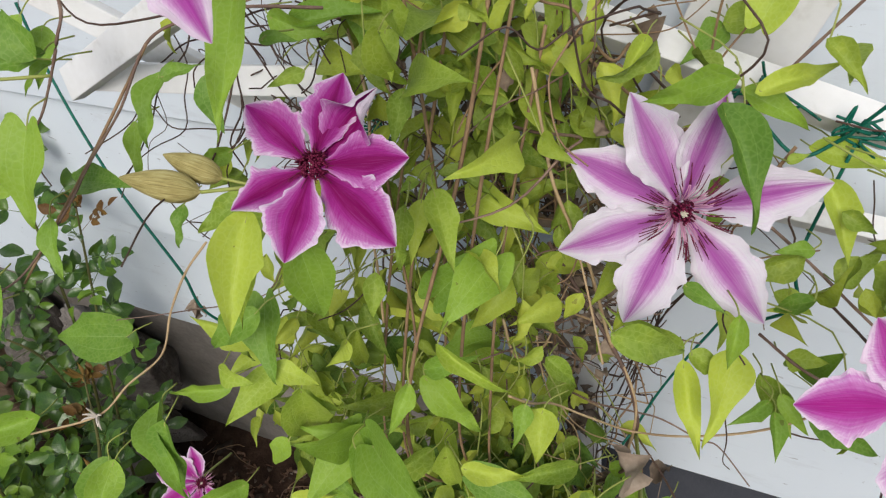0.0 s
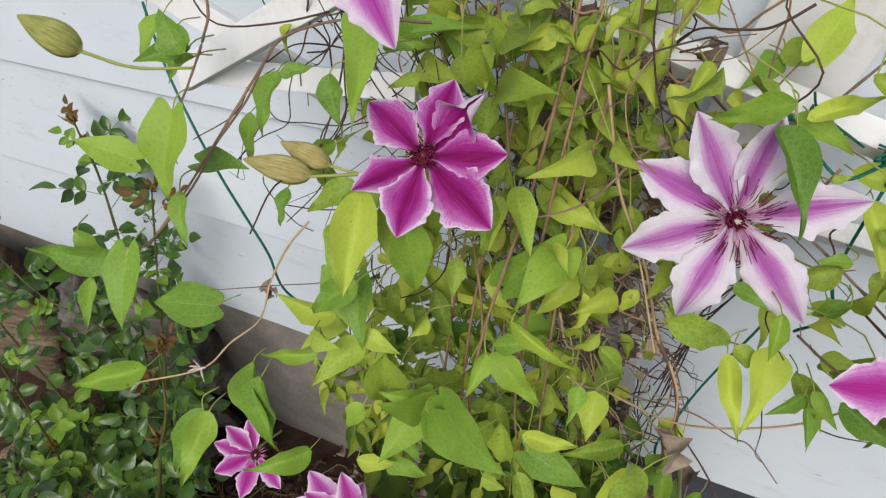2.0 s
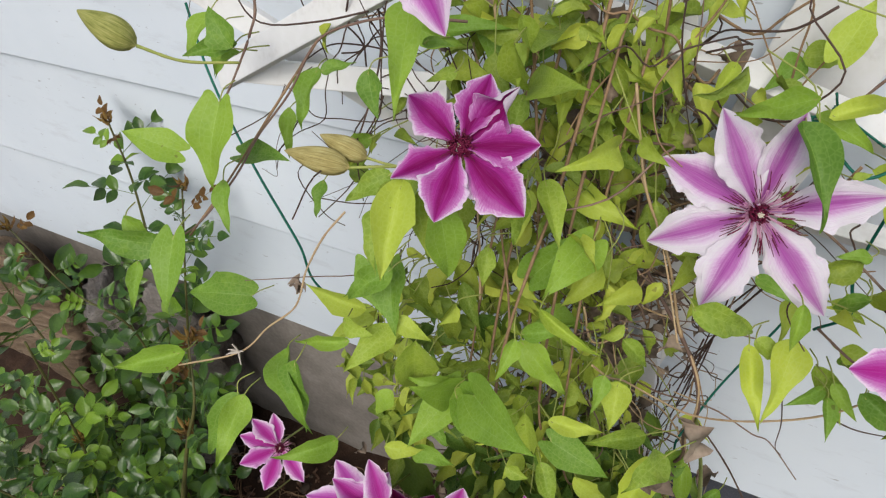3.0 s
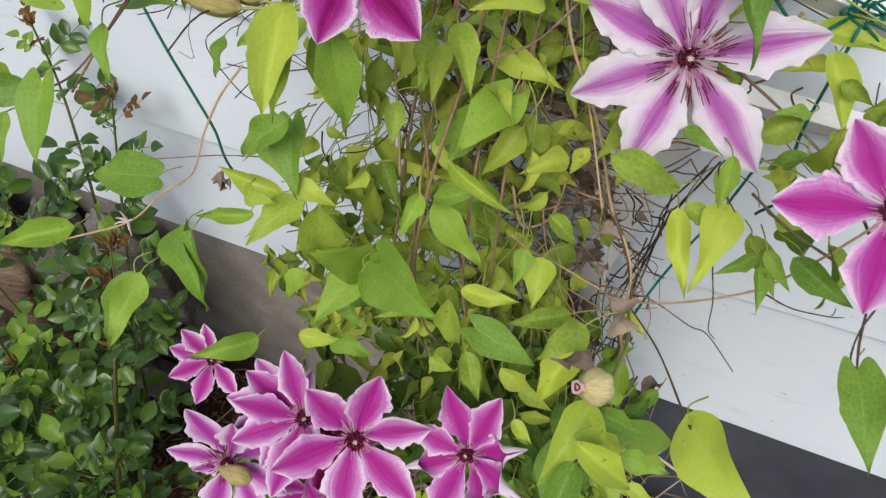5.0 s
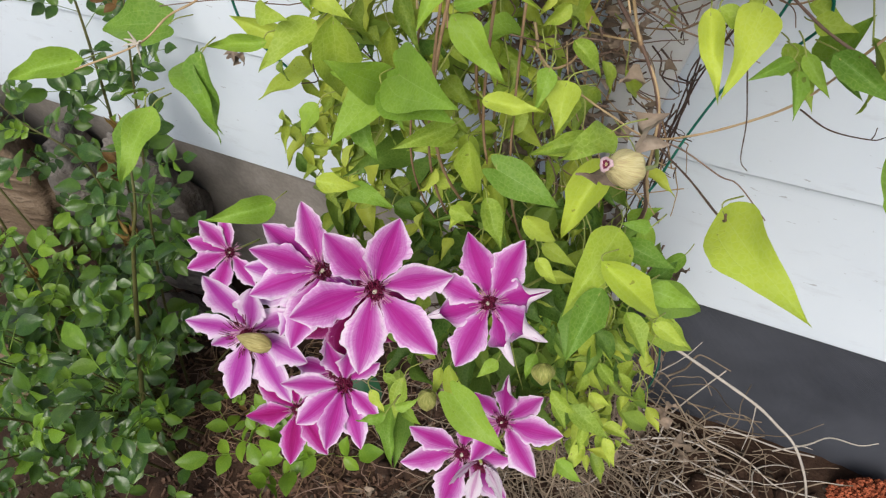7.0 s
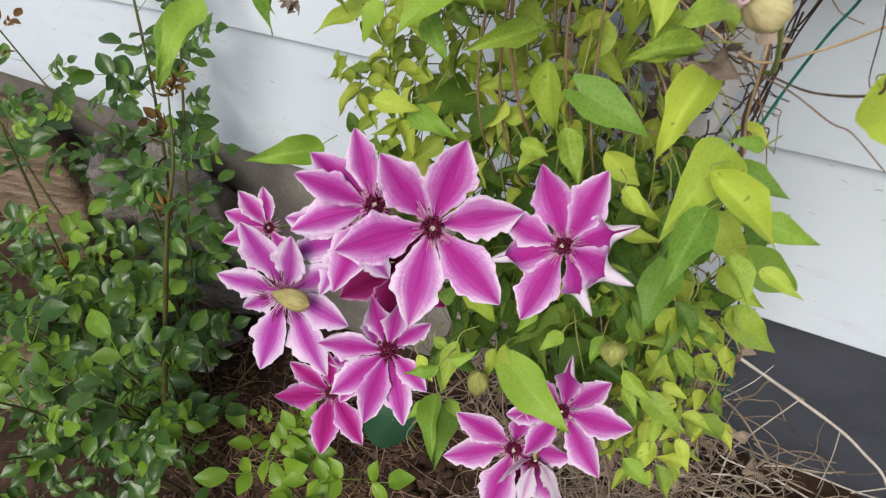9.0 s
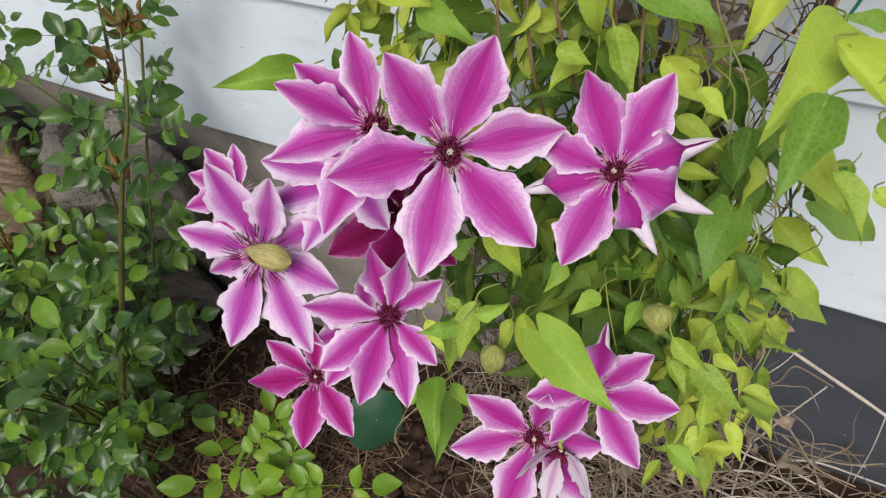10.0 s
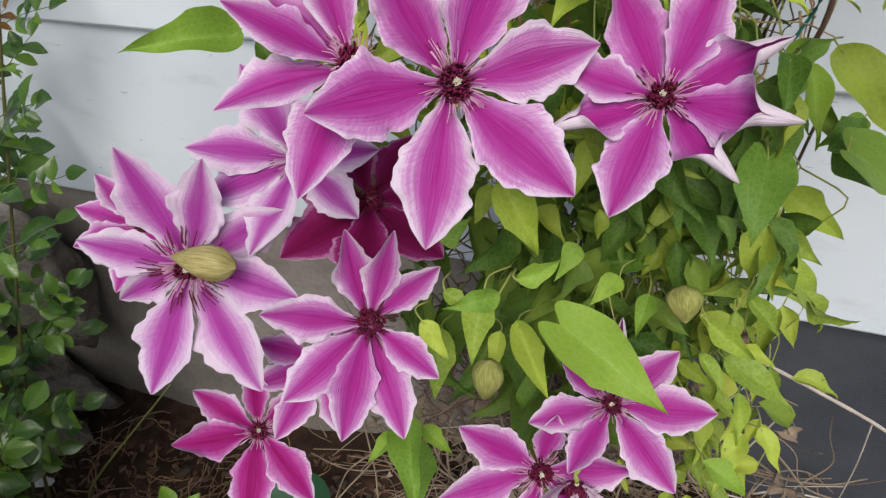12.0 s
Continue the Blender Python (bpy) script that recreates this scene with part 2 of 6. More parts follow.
twig_pale = mottled("twig_pale", ((0.25, (0.30, 0.26, 0.22)), (0.55, (0.50, 0.45, 0.39)), (0.85, (0.66, 0.61, 0.55))), 30, 0.75, 400)
mouth_pink = mottled("mouth_pink", ((0.3, (0.42, 0.26, 0.30)), (0.7, (0.55, 0.42, 0.42))), 60, 0.6, 300)
dry_leaf = mottled("dry_leaf", ((0.25, (0.11, 0.082, 0.06)), (0.6, (0.28, 0.215, 0.16)), (0.85, (0.44, 0.36, 0.28))), 50, 0.85, 300, 0.5, by_object=0.4)
straw_mat = mottled("straw", ((0.25, (0.095, 0.07, 0.047)), (0.55, (0.24, 0.185, 0.13)), (0.85, (0.48, 0.40, 0.30))), 30, 0.8, 400)
twine_mat = mottled("twine", ((0.3, (0.0, 0.075, 0.05)), (0.7, (0.008, 0.17, 0.115))), 200, 0.5, 900, 0.6)
rose_stem = mottled("rose_stem", ((0.3, (0.055, 0.055, 0.02)), (0.6, (0.10, 0.10, 0.03)), (0.8, (0.16, 0.13, 0.05))), 40, 0.6, 300)


def paint_white():
    m, nt, b = shader("siding_paint", 0.5, 0.35)
    p = spot(nt)
    s = node(nt, "Mapping")
    s.inputs["Scale"].default_value = (1.0, 1.0, 3.5)
    nt.links.new(p, s.inputs[0])
    cloud = noise_out(nt, 3.0, 6, p)
    smear = noise_out(nt, 9.0, 8, s.outputs[0], 0.7)
    base = ramp(nt, cloud, ((0.3, (0.62, 0.69, 0.76)), (0.7, (0.71, 0.775, 0.835))))
    dirt = calc(nt, "MULTIPLY", calc(nt, "MAXIMUM", calc(nt, "SUBTRACT", smear, 0.56), 0.0), 1.8)
    base = mix(nt, dirt, base, (0.36, 0.37, 0.40))
    scuff = calc(nt, "MULTIPLY", calc(nt, "GREATER_THAN", noise_out(nt, 55, 5, s.outputs[0]), 0.70), 0.6)
    base = mix(nt, scuff, base, (0.28, 0.29, 0.31))
    nt.links.new(base, b.inputs["Base Color"])
    bump(nt, b, noise_out(nt, 160, 4, p), 0.12, 0.002)
    return m


def sheet_dark():
    """Dark woven ground sheet: a fine dotted weave."""
    m, nt, b = shader("dark_sheet", 0.7, 0.15)
    p = spot(nt)
    s = nt.nodes.new("ShaderNodeSeparateXYZ")
    nt.links.new(p, s.inputs[0])
    a = calc(nt, "SINE", calc(nt, "MULTIPLY", s.outputs[0], 2100))
    c = calc(nt, "SINE", calc(nt, "MULTIPLY", s.outputs[2], 2100))
    weave = calc(nt, "MULTIPLY", a, c)
    base = ramp(nt, noise_out(nt, 7, 6, p), ((0.3, (0.034, 0.038, 0.049)), (0.7, (0.072, 0.078, 0.095))))
    base = mix(nt, calc(nt, "MULTIPLY", calc(nt, "GREATER_THAN", weave, 0.3), 0.3), base, (0.17, 0.175, 0.19))
    nt.links.new(base, b.inputs["Base Color"])
    bump(nt, b, weave, 0.25, 0.0006)
    return m


siding_paint = paint_white()
dark_sheet = sheet_dark()
trellis_paint = mottled("trellis_paint", ((0.22, (0.52, 0.51, 0.48)), (0.45, (0.72, 0.725, 0.72)), (0.8, (0.80, 0.81, 0.82))), 22, 0.6, 150, 0.3)
concrete = mottled("concrete", ((0.25, (0.13, 0.115, 0.10)), (0.5, (0.23, 0.208, 0.185)), (0.75, (0.34, 0.31, 0.28))), 11, 0.9, 120, 0.9, 0.006)
def stone_material(name, dark, mid, light, scale=9.0):
    """Weathered bedded stone: slanting layers, pale scars, dark pits."""
    m, nt, b = shader(name, 0.92, 0.2)
    p = spot(nt)
    s = node(nt, "Mapping")
    s.inputs["Rotation"].default_value = (0.0, 0.6, 0.0)
    s.inputs["Scale"].default_value = (0.5, 1.0, 3.2)
    nt.links.new(p, s.inputs[0])
    layer, grit, patch = noise_out(nt, scale, 7, s.outputs[0], 0.65), noise_out(nt, 120, 4, p, 0.7), noise_out(nt, 5.0, 4, p)
    f = calc(nt, "ADD", calc(nt, "MULTIPLY", layer, 0.6), calc(nt, "ADD", calc(nt, "MULTIPLY", grit, 0.22), calc(nt, "MULTIPLY", patch, 0.18)))
    base = ramp(nt, f, ((0.34, dark), (0.5, mid), (0.66, light)))
    pit = calc(nt, "MULTIPLY", calc(nt, "GREATER_THAN", noise_out(nt, 34, 5, s.outputs[0]), 0.66), 0.7)
    nt.links.new(mix(nt, pit, base, tuple(c * 0.4 for c in dark)), b.inputs["Base Color"])
    bump(nt, b, calc(nt, "ADD", layer, calc(nt, "MULTIPLY", grit, 0.35)), 1.0, 0.02)
    return m


rock_mat = stone_material("rock", (0.085, 0.06, 0.04), (0.21, 0.15, 0.10), (0.37, 0.29, 0.21))
rock_grey = stone_material("rock_grey", (0.09, 0.078, 0.068), (0.20, 0.178, 0.158), (0.34, 0.31, 0.28), 7.0)
soil_mat = mottled("soil", ((0.25, (0.012, 0.006, 0.004)), (0.48, (0.034, 0.018, 0.011)), (0.68, (0.075, 0.044, 0.028)), (0.88, (0.15, 0.10, 0.07))), 28, 0.95, 260, 0.9, 0.006)
pebble_mat = mottled("pebble", ((0.3, (0.045, 0.032, 0.023)), (0.6, (0.10, 0.078, 0.058)), (0.8, (0.26, 0.22, 0.18))), 60, 0.9, 300, 0.4, by_object=0.3)
white_stone = mottled("white_stone", ((0.3, (0.5, 0.5, 0.5)), (0.7, (0.72, 0.72, 0.7))), 60, 0.8)
rust_mat = mottled("rust", ((0.3, (0.24, 0.055, 0.025)), (0.7, (0.46, 0.13, 0.06))), 60, 0.9, 300, 0.8)


# ---- mesh helpers ----
def mesh_of(name, verts, faces, material, uvs=None, smooth=True):
    me = bpy.data.meshes.new(name)
    me.from_pydata([tuple(v) for v in verts], [], faces)
    if uvs is not None:
        layer = me.uv_layers.new(name="UVMap")
        idx = np.empty(len(me.loops), dtype=np.int32)
        me.loops.foreach_get("vertex_index", idx)
        layer.data.foreach_set("uv", np.asarray(uvs, dtype=np.float32)[idx].ravel())
    if smooth:
        me.polygons.foreach_set("use_smooth", np.ones(len(me.polygons), dtype=bool))
    for m in (material if isinstance(material, (list, tuple)) else [material]):
        me.materials.append(m)
    me.update()
    return me


def child(name, data, parent, world_matrix=None, label=""):
    """A mesh under a thing or under a part, at a place given in the world."""
    ob = new(name, data)
    ob.parent = parent
    base = Matrix.Identity(4)
    p = parent
    while p is not None:
        base = p.matrix_basis @ base
        p = p.parent
    ob.matrix_basis = base.inverted() @ (world_matrix if world_matrix is not None else Matrix.Identity(4))
    if label:
        tagged(ob, label)
    return ob


def thing(name, at, label, category, group="", kind=""):
    ob = new(name)
    ob.empty_display_size = 0.05
    ob.location = at
    return tagged(ob, label, category, group, kind)


def box_mesh(name, sx, sy, sz, material, bevel=0.0):
    bm = bmesh.new()
    bmesh.ops.create_cube(bm, size=1.0)
    bmesh.ops.scale(bm, vec=(sx, sy, sz), verts=bm.verts)
    if bevel:
        bmesh.ops.bevel(bm, geom=bm.edges[:], offset=bevel, segments=2, affect="EDGES", profile=0.6)
    me = bpy.data.meshes.new(name)
    bm.to_mesh(me)
    bm.free()
    me.materials.append(material)
    return me


def bar_between(a, b, width, thick, up=(0, -1, 0)):
    """The pose of a bar whose long axis, x, runs from a to b and whose y faces up."""
    a, b = Vector(a), Vector(b)
    x = (b - a).normalized()
    z = x.cross(Vector(up)).normalized()
    y = z.cross(x)
    m = Matrix((x, y, z)).transposed().to_4x4()
    m.translation = (a + b) / 2
    return m, (b - a).length


def smooth_path(points, steps=8):
    """A Catmull-Rom curve through the points."""
    p = [np.array(q, float) for q in points]
    p = [2 * p[0] - p[1]] + p + [2 * p[-1] - p[-2]]
    out = []
    for i in range(1, len(p) - 2):
        for s in range(steps):
            t = s / steps
            out.append(0.5 * (2 * p[i] + (p[i + 1] - p[i - 1]) * t + (2 * p[i - 1] - 5 * p[i] + 4 * p[i + 1] - p[i + 2]) * t * t
                              + (3 * p[i] - p[i - 1] - 3 * p[i + 1] + p[i + 2]) * t ** 3))
    out.append(p[-2])
    return out


def tube_data(path, r0, r1, sides=6, wobble=0.0, rng=None, offset=0):
    """Vertices and faces of a tapered tube along a path."""
    path = [np.array(q, float) for q in path]
    verts, faces = [], []
    n = len(path)
    ref = np.array((0.31, 0.52, 0.79))
    for i, q in enumerate(path):
        d = path[min(i + 1, n - 1)] - path[max(i - 1, 0)]
        d = d / (np.linalg.norm(d) + 1e-9)
        a = np.cross(d, ref)
        a /= np.linalg.norm(a) + 1e-9
        b = np.cross(d, a)
        r = r0 + (r1 - r0) * i / max(n - 1, 1)
        if wobble:
            r *= 1 + wobble * (rng.random() - 0.5)
        for k in range(sides):
            t = 2 * math.pi * k / sides
            verts.append(q + r * (math.cos(t) * a + math.sin(t) * b))
    for i in range(n - 1):
        for k in range(sides):
            k2 = (k + 1) % sides
            faces.append((offset + i * sides + k, offset + i * sides + k2, offset + (i + 1) * sides + k2, offset + (i + 1) * sides + k))
    faces.append(tuple(offset + k for k in range(sides))[::-1])
    faces.append(tuple(offset + (n - 1) * sides + k for k in range(sides)))
    return verts, faces


def tubes(name, runs, material, sides=6, wobble=0.0, seed=1):
    """One mesh of several tubes: runs of (path, start radius, end radius)."""
    rng = random.Random(seed)
    verts, faces = [], []
    for path, r0, r1 in runs:
        v, f = tube_data(path, r0, r1, sides, wobble, rng, len(verts))
        verts += v
        faces += f
    return mesh_of(name, verts, faces, material)


def grid_faces(rows, cols, offset=0):
    return [(offset + i * cols + j, offset + i * cols + j + 1, offset + (i + 1) * cols + j + 1, offset + (i + 1) * cols + j)
            for i in range(rows - 1) for j in range(cols - 1)]


def leaf_outline(v, heart, peak=0.30, sharp=0.9):
    """Half width of a leaf of unit half width at v along it: rounded or heart-shaped at the base, drawn out to a point."""
    if v < peak:
        rise = math.sin(math.pi / 2 * v / peak)
        if heart > 1.2:
            return 0.56 + 0.44 * rise
        return rise ** max(0.75 - 0.35 * heart, 0.32)
    s = (v - peak) / (1 - peak)
    return max((1 - s ** 1.45) ** (1.10 + 0.5 * (sharp - 0.9)) * (1 - 0.22 * sharp * s), 0.004)


def leaf_data(seed, rows=11, cols=7, heart=0.5, fold=0.22, droop=0.25, wave=0.03, width=0.5, teeth=0.0, peak=0.30, sharp=0.9, calm=1.0):
    """A blade along +y from the origin, its upper face towards +z: folded at the midrib, drooping at its tip, with uneven edges."""
    rng = random.Random(seed)
    ph1, ph2, sway = rng.random() * 6.28, rng.random() * 6.28, (rng.random() - 0.5) * 0.20 * calm
    twist, lop = (rng.random() - 0.5) * 0.8 * calm, (rng.random() - 0.5) * 0.18 * calm
    lobe, lobe_at = rng.choice((0.0, 0.16, -0.20)) * (cols > 7), rng.uniform(0.30, 0.48)
    verts, uvs = [], []
    for i in range(rows):
        v = i / (rows - 1)
        v = 0.5 * v + 0.5 * (0.5 - 0.5 * math.cos(math.pi * v))
        half = leaf_outline(v, heart, peak, sharp) * width * 0.5
        for j in range(cols):
            u = 2 * j / (cols - 1) - 1
            edge = 1 + wave * 1.1 * math.sin(9 * v + ph1 + (2 if u > 0 else 0)) + teeth * (rng.random() - 0.5) * (abs(u) == 1)
            edge += abs(lobe) * abs(u) * (lobe * u > 0) * math.exp(-((v - lobe_at) / 0.07) ** 2)
            x = u * half * edge + sway * math.sin(v * 2.6) * 0.5
            y = v - heart * 0.11 * (abs(u) ** 1.5 if heart < 1.2 else 0.8 * math.sin(abs(u) * 2.2)) * max(0, 1 - v * 4)
            z = fold * half * (abs(u) ** 1.25) + droop * 1.6 * v * (1 - v) - 0.5 * droop * max(v - 0.7, 0) ** 2 + wave * abs(u) * math.sin(11 * v + ph2 + (1.4 if u > 0 else 0)) * (1 if 0 < i < rows - 1 else 0)
            x *= 1 + lop * u
            a = twist * (v - 0.3)
            x, z = x * math.cos(a) - z * math.sin(a) * 0.5, z * math.cos(a) + x * math.sin(a)
            verts.append((x, y, z))
            uvs.append((0.5 + 0.5 * u, v))
    return verts, grid_faces(rows, cols), uvs


def frame_pose(base, tip, facing, length_scale=1.0, width_scale=1.0):
    """The pose that lays a unit blade from base to tip, its upper face turned as near as can be to facing."""
    base, tip = Vector(base), Vector(tip)
    y = (tip - base)
    n = y.length
    y.normalize()
    f = Vector(facing)
    z = (f - y * f.dot(y))
    if z.length < 1e-4:
        z = Vector((0.1, -0.7, 0.7)) - y * Vector((0.1, -0.7, 0.7)).dot(y)
    z.normalize()
    x = y.cross(z)
    m = Matrix((x * n * width_scale, y * n, z * n)).transposed().to_4x4()
    m.translation = base
    return m

# ---- the setting ----
WALL_Y = 0.458          # face of the siding
SILL = 0.521            # lower edge of the siding
BOARD = 0.242           # exposure of a board


def ground_height(x, y):
    """The bed rises along the wall from the rocks towards the dark sheet."""
    s = min(max((x + 0.95) / 1.0, 0.0), 1.0)
    s = s * s * (3 - 2 * s)
    far = min(max((abs(x + 0.3) - 1.6) / 2.0, 0.0), 1.0)
    front = min(max((-y - 0.2) / 1.2, 0.0), 1.0)
    bed = 0.19 * s * (1 - far) * (1 - front) + 0.01
    fine = 0.016 * noise.noise(Vector((x * 7, y * 7, 1.3))) + 0.010 * noise.noise(Vector((x * 22, y * 22, 4.1))) + 0.005 * noise.noise(Vector((x * 55, y * 55, 2.2)))
    return bed + fine * (1 if abs(x) < 3 and abs(y) < 3 else 0.3)


def make_ground():
    near_x = np.linspace(-1.9, 0.9, 190)
    near_y = np.linspace(-0.6, 0.62, 84)
    far = np.array([2.2, 3.5, 6, 12, 30, 90, 300, 1200, 4000])
    xs = np.concatenate((-far[::-1] - 0.5, near_x, far))
    ys = np.concatenate((-far[::-1], near_y, far))
    verts = [(x, y, ground_height(x, y)) for y in ys for x in xs]
    me = mesh_of("ground", verts, grid_faces(len(ys), len(xs)), soil_mat)
    return tagged(new("ground", me), "dark crumbly garden soil of the bed", "soil", kind="structure")


make_ground()

wall = thing("wall_house", (0, WALL_Y, SILL), "white painted lap siding, smudged with grey dirt", "wall", kind="structure")
child("backing", box_mesh("backing", 8.0, 0.12, 2.6, siding_paint), wall, pose(-0.5, WALL_Y + 0.10, SILL + 1.32))
board_rng = random.Random(7)
for i in range(10):
    # each board leans out at its foot, over the one below
    length = 8.0
    n = 60
    z0 = SILL + (0 if i == 0 else 0.254 + (i - 1) * 0.234)
    z1 = SILL + 0.254 + i * 0.234
    verts, ridge = [], 0.0085
    for k in range(n + 1):
        x = -4.5 + length * k / n
        sag = 0.0018 * noise.noise(Vector((x * 2.1, i * 3.7, 0.4)))
        for y, z in ((WALL_Y + 0.002, z0 + 0.0015), (WALL_Y - 0.0015, z0), (WALL_Y - 0.003, z0 + 0.003), (WALL_Y + 0.004, (z0 + z1) / 2), (WALL_Y + ridge, z1 + 0.012), (WALL_Y + 0.03, z1 + 0.012), (WALL_Y + 0.03, z0 + 0.0015)):
            verts.append((x, y + sag, z + sag * 1.5))
    c = 7
    faces = [(a * c + b, a * c + (b + 1) % c, (a + 1) * c + (b + 1) % c, (a + 1) * c + b) for a in range(n) for b in range(c)]
    faces += [tuple(range(c))[::-1], tuple(n * c + b for b in range(c))]
    child("siding_board", mesh_of("siding_board", verts, faces, siding_paint, smooth=False), wall)

foundation = new("wall_foundation", box_mesh("foundation", 8.0, 0.2, 0.75, concrete))
foundation.location = (-0.5, WALL_Y + 0.125, 0.16)
tagged(foundation, "rough grey concrete foundation under the siding", "wall", kind="structure")


def make_sheet():
    """A woven dark sheet that hangs under the siding and creases at its foot."""
    verts = []
    cols, rows = 70, 26
    for i in range(rows):
        z = 0.06 + (SILL - 0.004 - 0.06) * i / (rows - 1)
        for j in range(cols):
            x = -0.33 + 1.75 * j / (cols - 1)
            low = 1 - i / (rows - 1)
            y = WALL_Y + 0.018 - 0.016 * low * low + 0.006 * low * noise.noise(Vector((x * 6, z * 5, 3.3))) + 0.002 * noise.noise(Vector((x * 25, z * 22, 1.3)))
            verts.append((x, y, z))
    me = mesh_of("dark_sheet", verts, grid_faces(rows, cols), dark_sheet)
    ob = new("ground_sheet", me)
    m = ob.modifiers.new("thick", "SOLIDIFY")
    m.thickness = 0.003
    return tagged(ob, "dark grey woven plastic sheet under the siding", "sheet", kind="structure")


make_sheet()


def rock(name, at, size, seed, material, label, category="rock", turn=0.0, group=""):
    """A weathered block: a cube cut by uneven planes, with rough faces."""
    bm = bmesh.new()
    bmesh.ops.create_icosphere(bm, subdivisions=5, radius=1.0)
    rng = random.Random(seed)
    planes = []
    for _ in range(11):
        d = Vector((rng.gauss(0, 1), rng.gauss(0, 1), rng.gauss(0, 1))).normalized()
        planes.append((d, 0.62 + 0.25 * rng.random()))
    for v in bm.verts:
        p = v.co.normalized()
        r = 1.2
        for d, h in planes:
            c = p.dot(d)
            if c > 0.05:
                r = min(r, h / c)
        r *= 1 + 0.035 * (noise.cell(Vector((p.x * 2.5 + seed, p.y * 2.5, p.z * 7 + 1.5 * p.x))) - 0.5) + 0.05 * noise.noise(p * 3 + Vector((seed, 0, 0))) + 0.04 * noise.noise(p * 7 + Vector((0, seed, 0))) + 0.02 * noise.noise(p * 21 + Vector((0, seed, 0)))
        v.co = Vector((p.x * r * size[0], p.y * r * size[1], p.z * r * size[2]))
    me = bpy.data.meshes.new(name)
    bm.to_mesh(me)
    bm.free()
    me.polygons.foreach_set("use_smooth", [True] * len(me.polygons))
    me.materials.append(material)
    ob = new(name, me)
    ob.matrix_world = pose(*at, 8 * rng.random(), 8 * rng.random(), turn)
    return tagged(ob, label, category, group)


rock("boulder", (-1.60, 0.37, 0.30), (0.24, 0.10, 0.31), 3, rock_mat, "brown weathered sandstone block against the foundation", turn=10, group="stones by the wall")
rock("boulder", (-1.30, 0.405, 0.28), (0.11, 0.06, 0.28), 5, rock_grey, "narrow grey upright stone beside a brown block", turn=-12, group="stones by the wall")
rock("boulder", (-1.10, 0.43, 0.34), (0.13, 0.05, 0.20), 17, rock_grey, "grey-brown rubble stone set against the foundation", turn=5, group="stones by the wall")
rock("boulder", (-1.36, 0.12, 0.10), (0.17, 0.12, 0.16), 9, rock_mat, "low brown stone half hidden by rose leaves", turn=25, group="stones by the wall")
rock("boulder", (-1.24, 0.415, 0.06), (0.15, 0.05, 0.10), 31, rock_grey, "low grey rubble at the foot of the foundation", turn=8, group="stones by the wall")
rock("boulder", (-1.15, 0.335, 0.03), (0.075, 0.045, 0.05), 12, rock_grey, "small tan-grey stone on the soil at the foundation", turn=30, group="stones by the wall")
rock("stone_chip", (-1.085, 0.25, 0.045), (0.020, 0.012, 0.008), 21, white_stone, "pale flat stone chip lying on soil", "stone", 20)


# ---- trellis and twine ----
trellis = thing("trellis", (-0.15, 0.40, ground_height(-0.15, 0.40)), "white painted wooden trellis leaning behind the clematis", "trellis")


def slat(a, b, width, thick, up=(0, -1, 0.35), label=""):
    m, n = bar_between(a, b, width, thick, up)
    return child("slat", box_mesh("slat", n, thick, width, trellis_paint, 0.0012), trellis, m, label)


# the rail, a second rail behind it, the upright and a broad leaning board
slat((-0.33, 0.405, 1.276), (0.050, 0.398, 1.158), 0.020, 0.018, (0, -0.5, 1))
slat((-0.30, 0.412, 1.10), (0.16, 0.415, 1.045), 0.017, 0.016, (0, -0.5, 1))
slat((-0.127, 0.418, 1.45), (-0.172, 0.425, 0.22), 0.024, 0.014)
slat((-0.012, 0.437, 1.28), (-0.200, 0.440, 0.72), 0.075, 0.014)
# slats that cross at the other end
slat((-0.492, 0.300, 1.285), (-0.300, 0.372, 1.090), 0.022, 0.010, (0, -1, 0.6), "white slat crossing another")
slat((-0.478, 0.288, 1.205), (-0.262, 0.292, 1.322), 0.024, 0.010, (0, -1, 0.6))
slat((-0.462, 0.296, 1.208), (-0.280, 0.325, 1.205), 0.020, 0.009, (0, -1, 0.6))
slat((-0.300, 0.372, 1.090), (-0.255, 0.415, 0.80), 0.020, 0.010, (0, -1, 0.3))
slat((-0.262, 0.292, 1.322), (-0.12, 0.400, 1.43), 0.022, 0.010, (0, -1, 0.3))


def twine(points, radius=0.0012, label="thin green garden twine tied to the trellis"):
    ob = new("twine", tubes("twine", [(smooth_path(points, 8), radius, radius)], twine_mat, 6))
    return tagged(ob, label, "twine", "green garden twine")


twine([(-0.500, 0.30, 1.262), (-0.485, 0.282, 1.218), (-0.457, 0.261, 1.185), (-0.427, 0.242, 1.152), (-0.404, 0.231, 1.115), (-0.391, 0.225, 1.089), (-0.383, 0.219, 1.052), (-0.37, 0.24, 0.99)], 0.0011, "dark green garden twine hanging slack before the siding")
twine([(-0.005, 0.36, 1.06), (-0.026, 0.345, 1.007), (-0.041, 0.330, 0.982), (-0.059, 0.315, 0.943), (-0.072, 0.298, 0.91), (-0.081, 0.28, 0.885), (-0.066, 0.29, 0.79), (-0.060, 0.300, 0.703), (-0.059, 0.305, 0.659), (-0.059, 0.310, 0.600), (-0.066, 0.315, 0.542), (-0.078, 0.320, 0.488), (-0.10, 0.33, 0.38), (-0.12, 0.335, 0.21)], 0.0011, "green twine running down beside the stems to the soil")


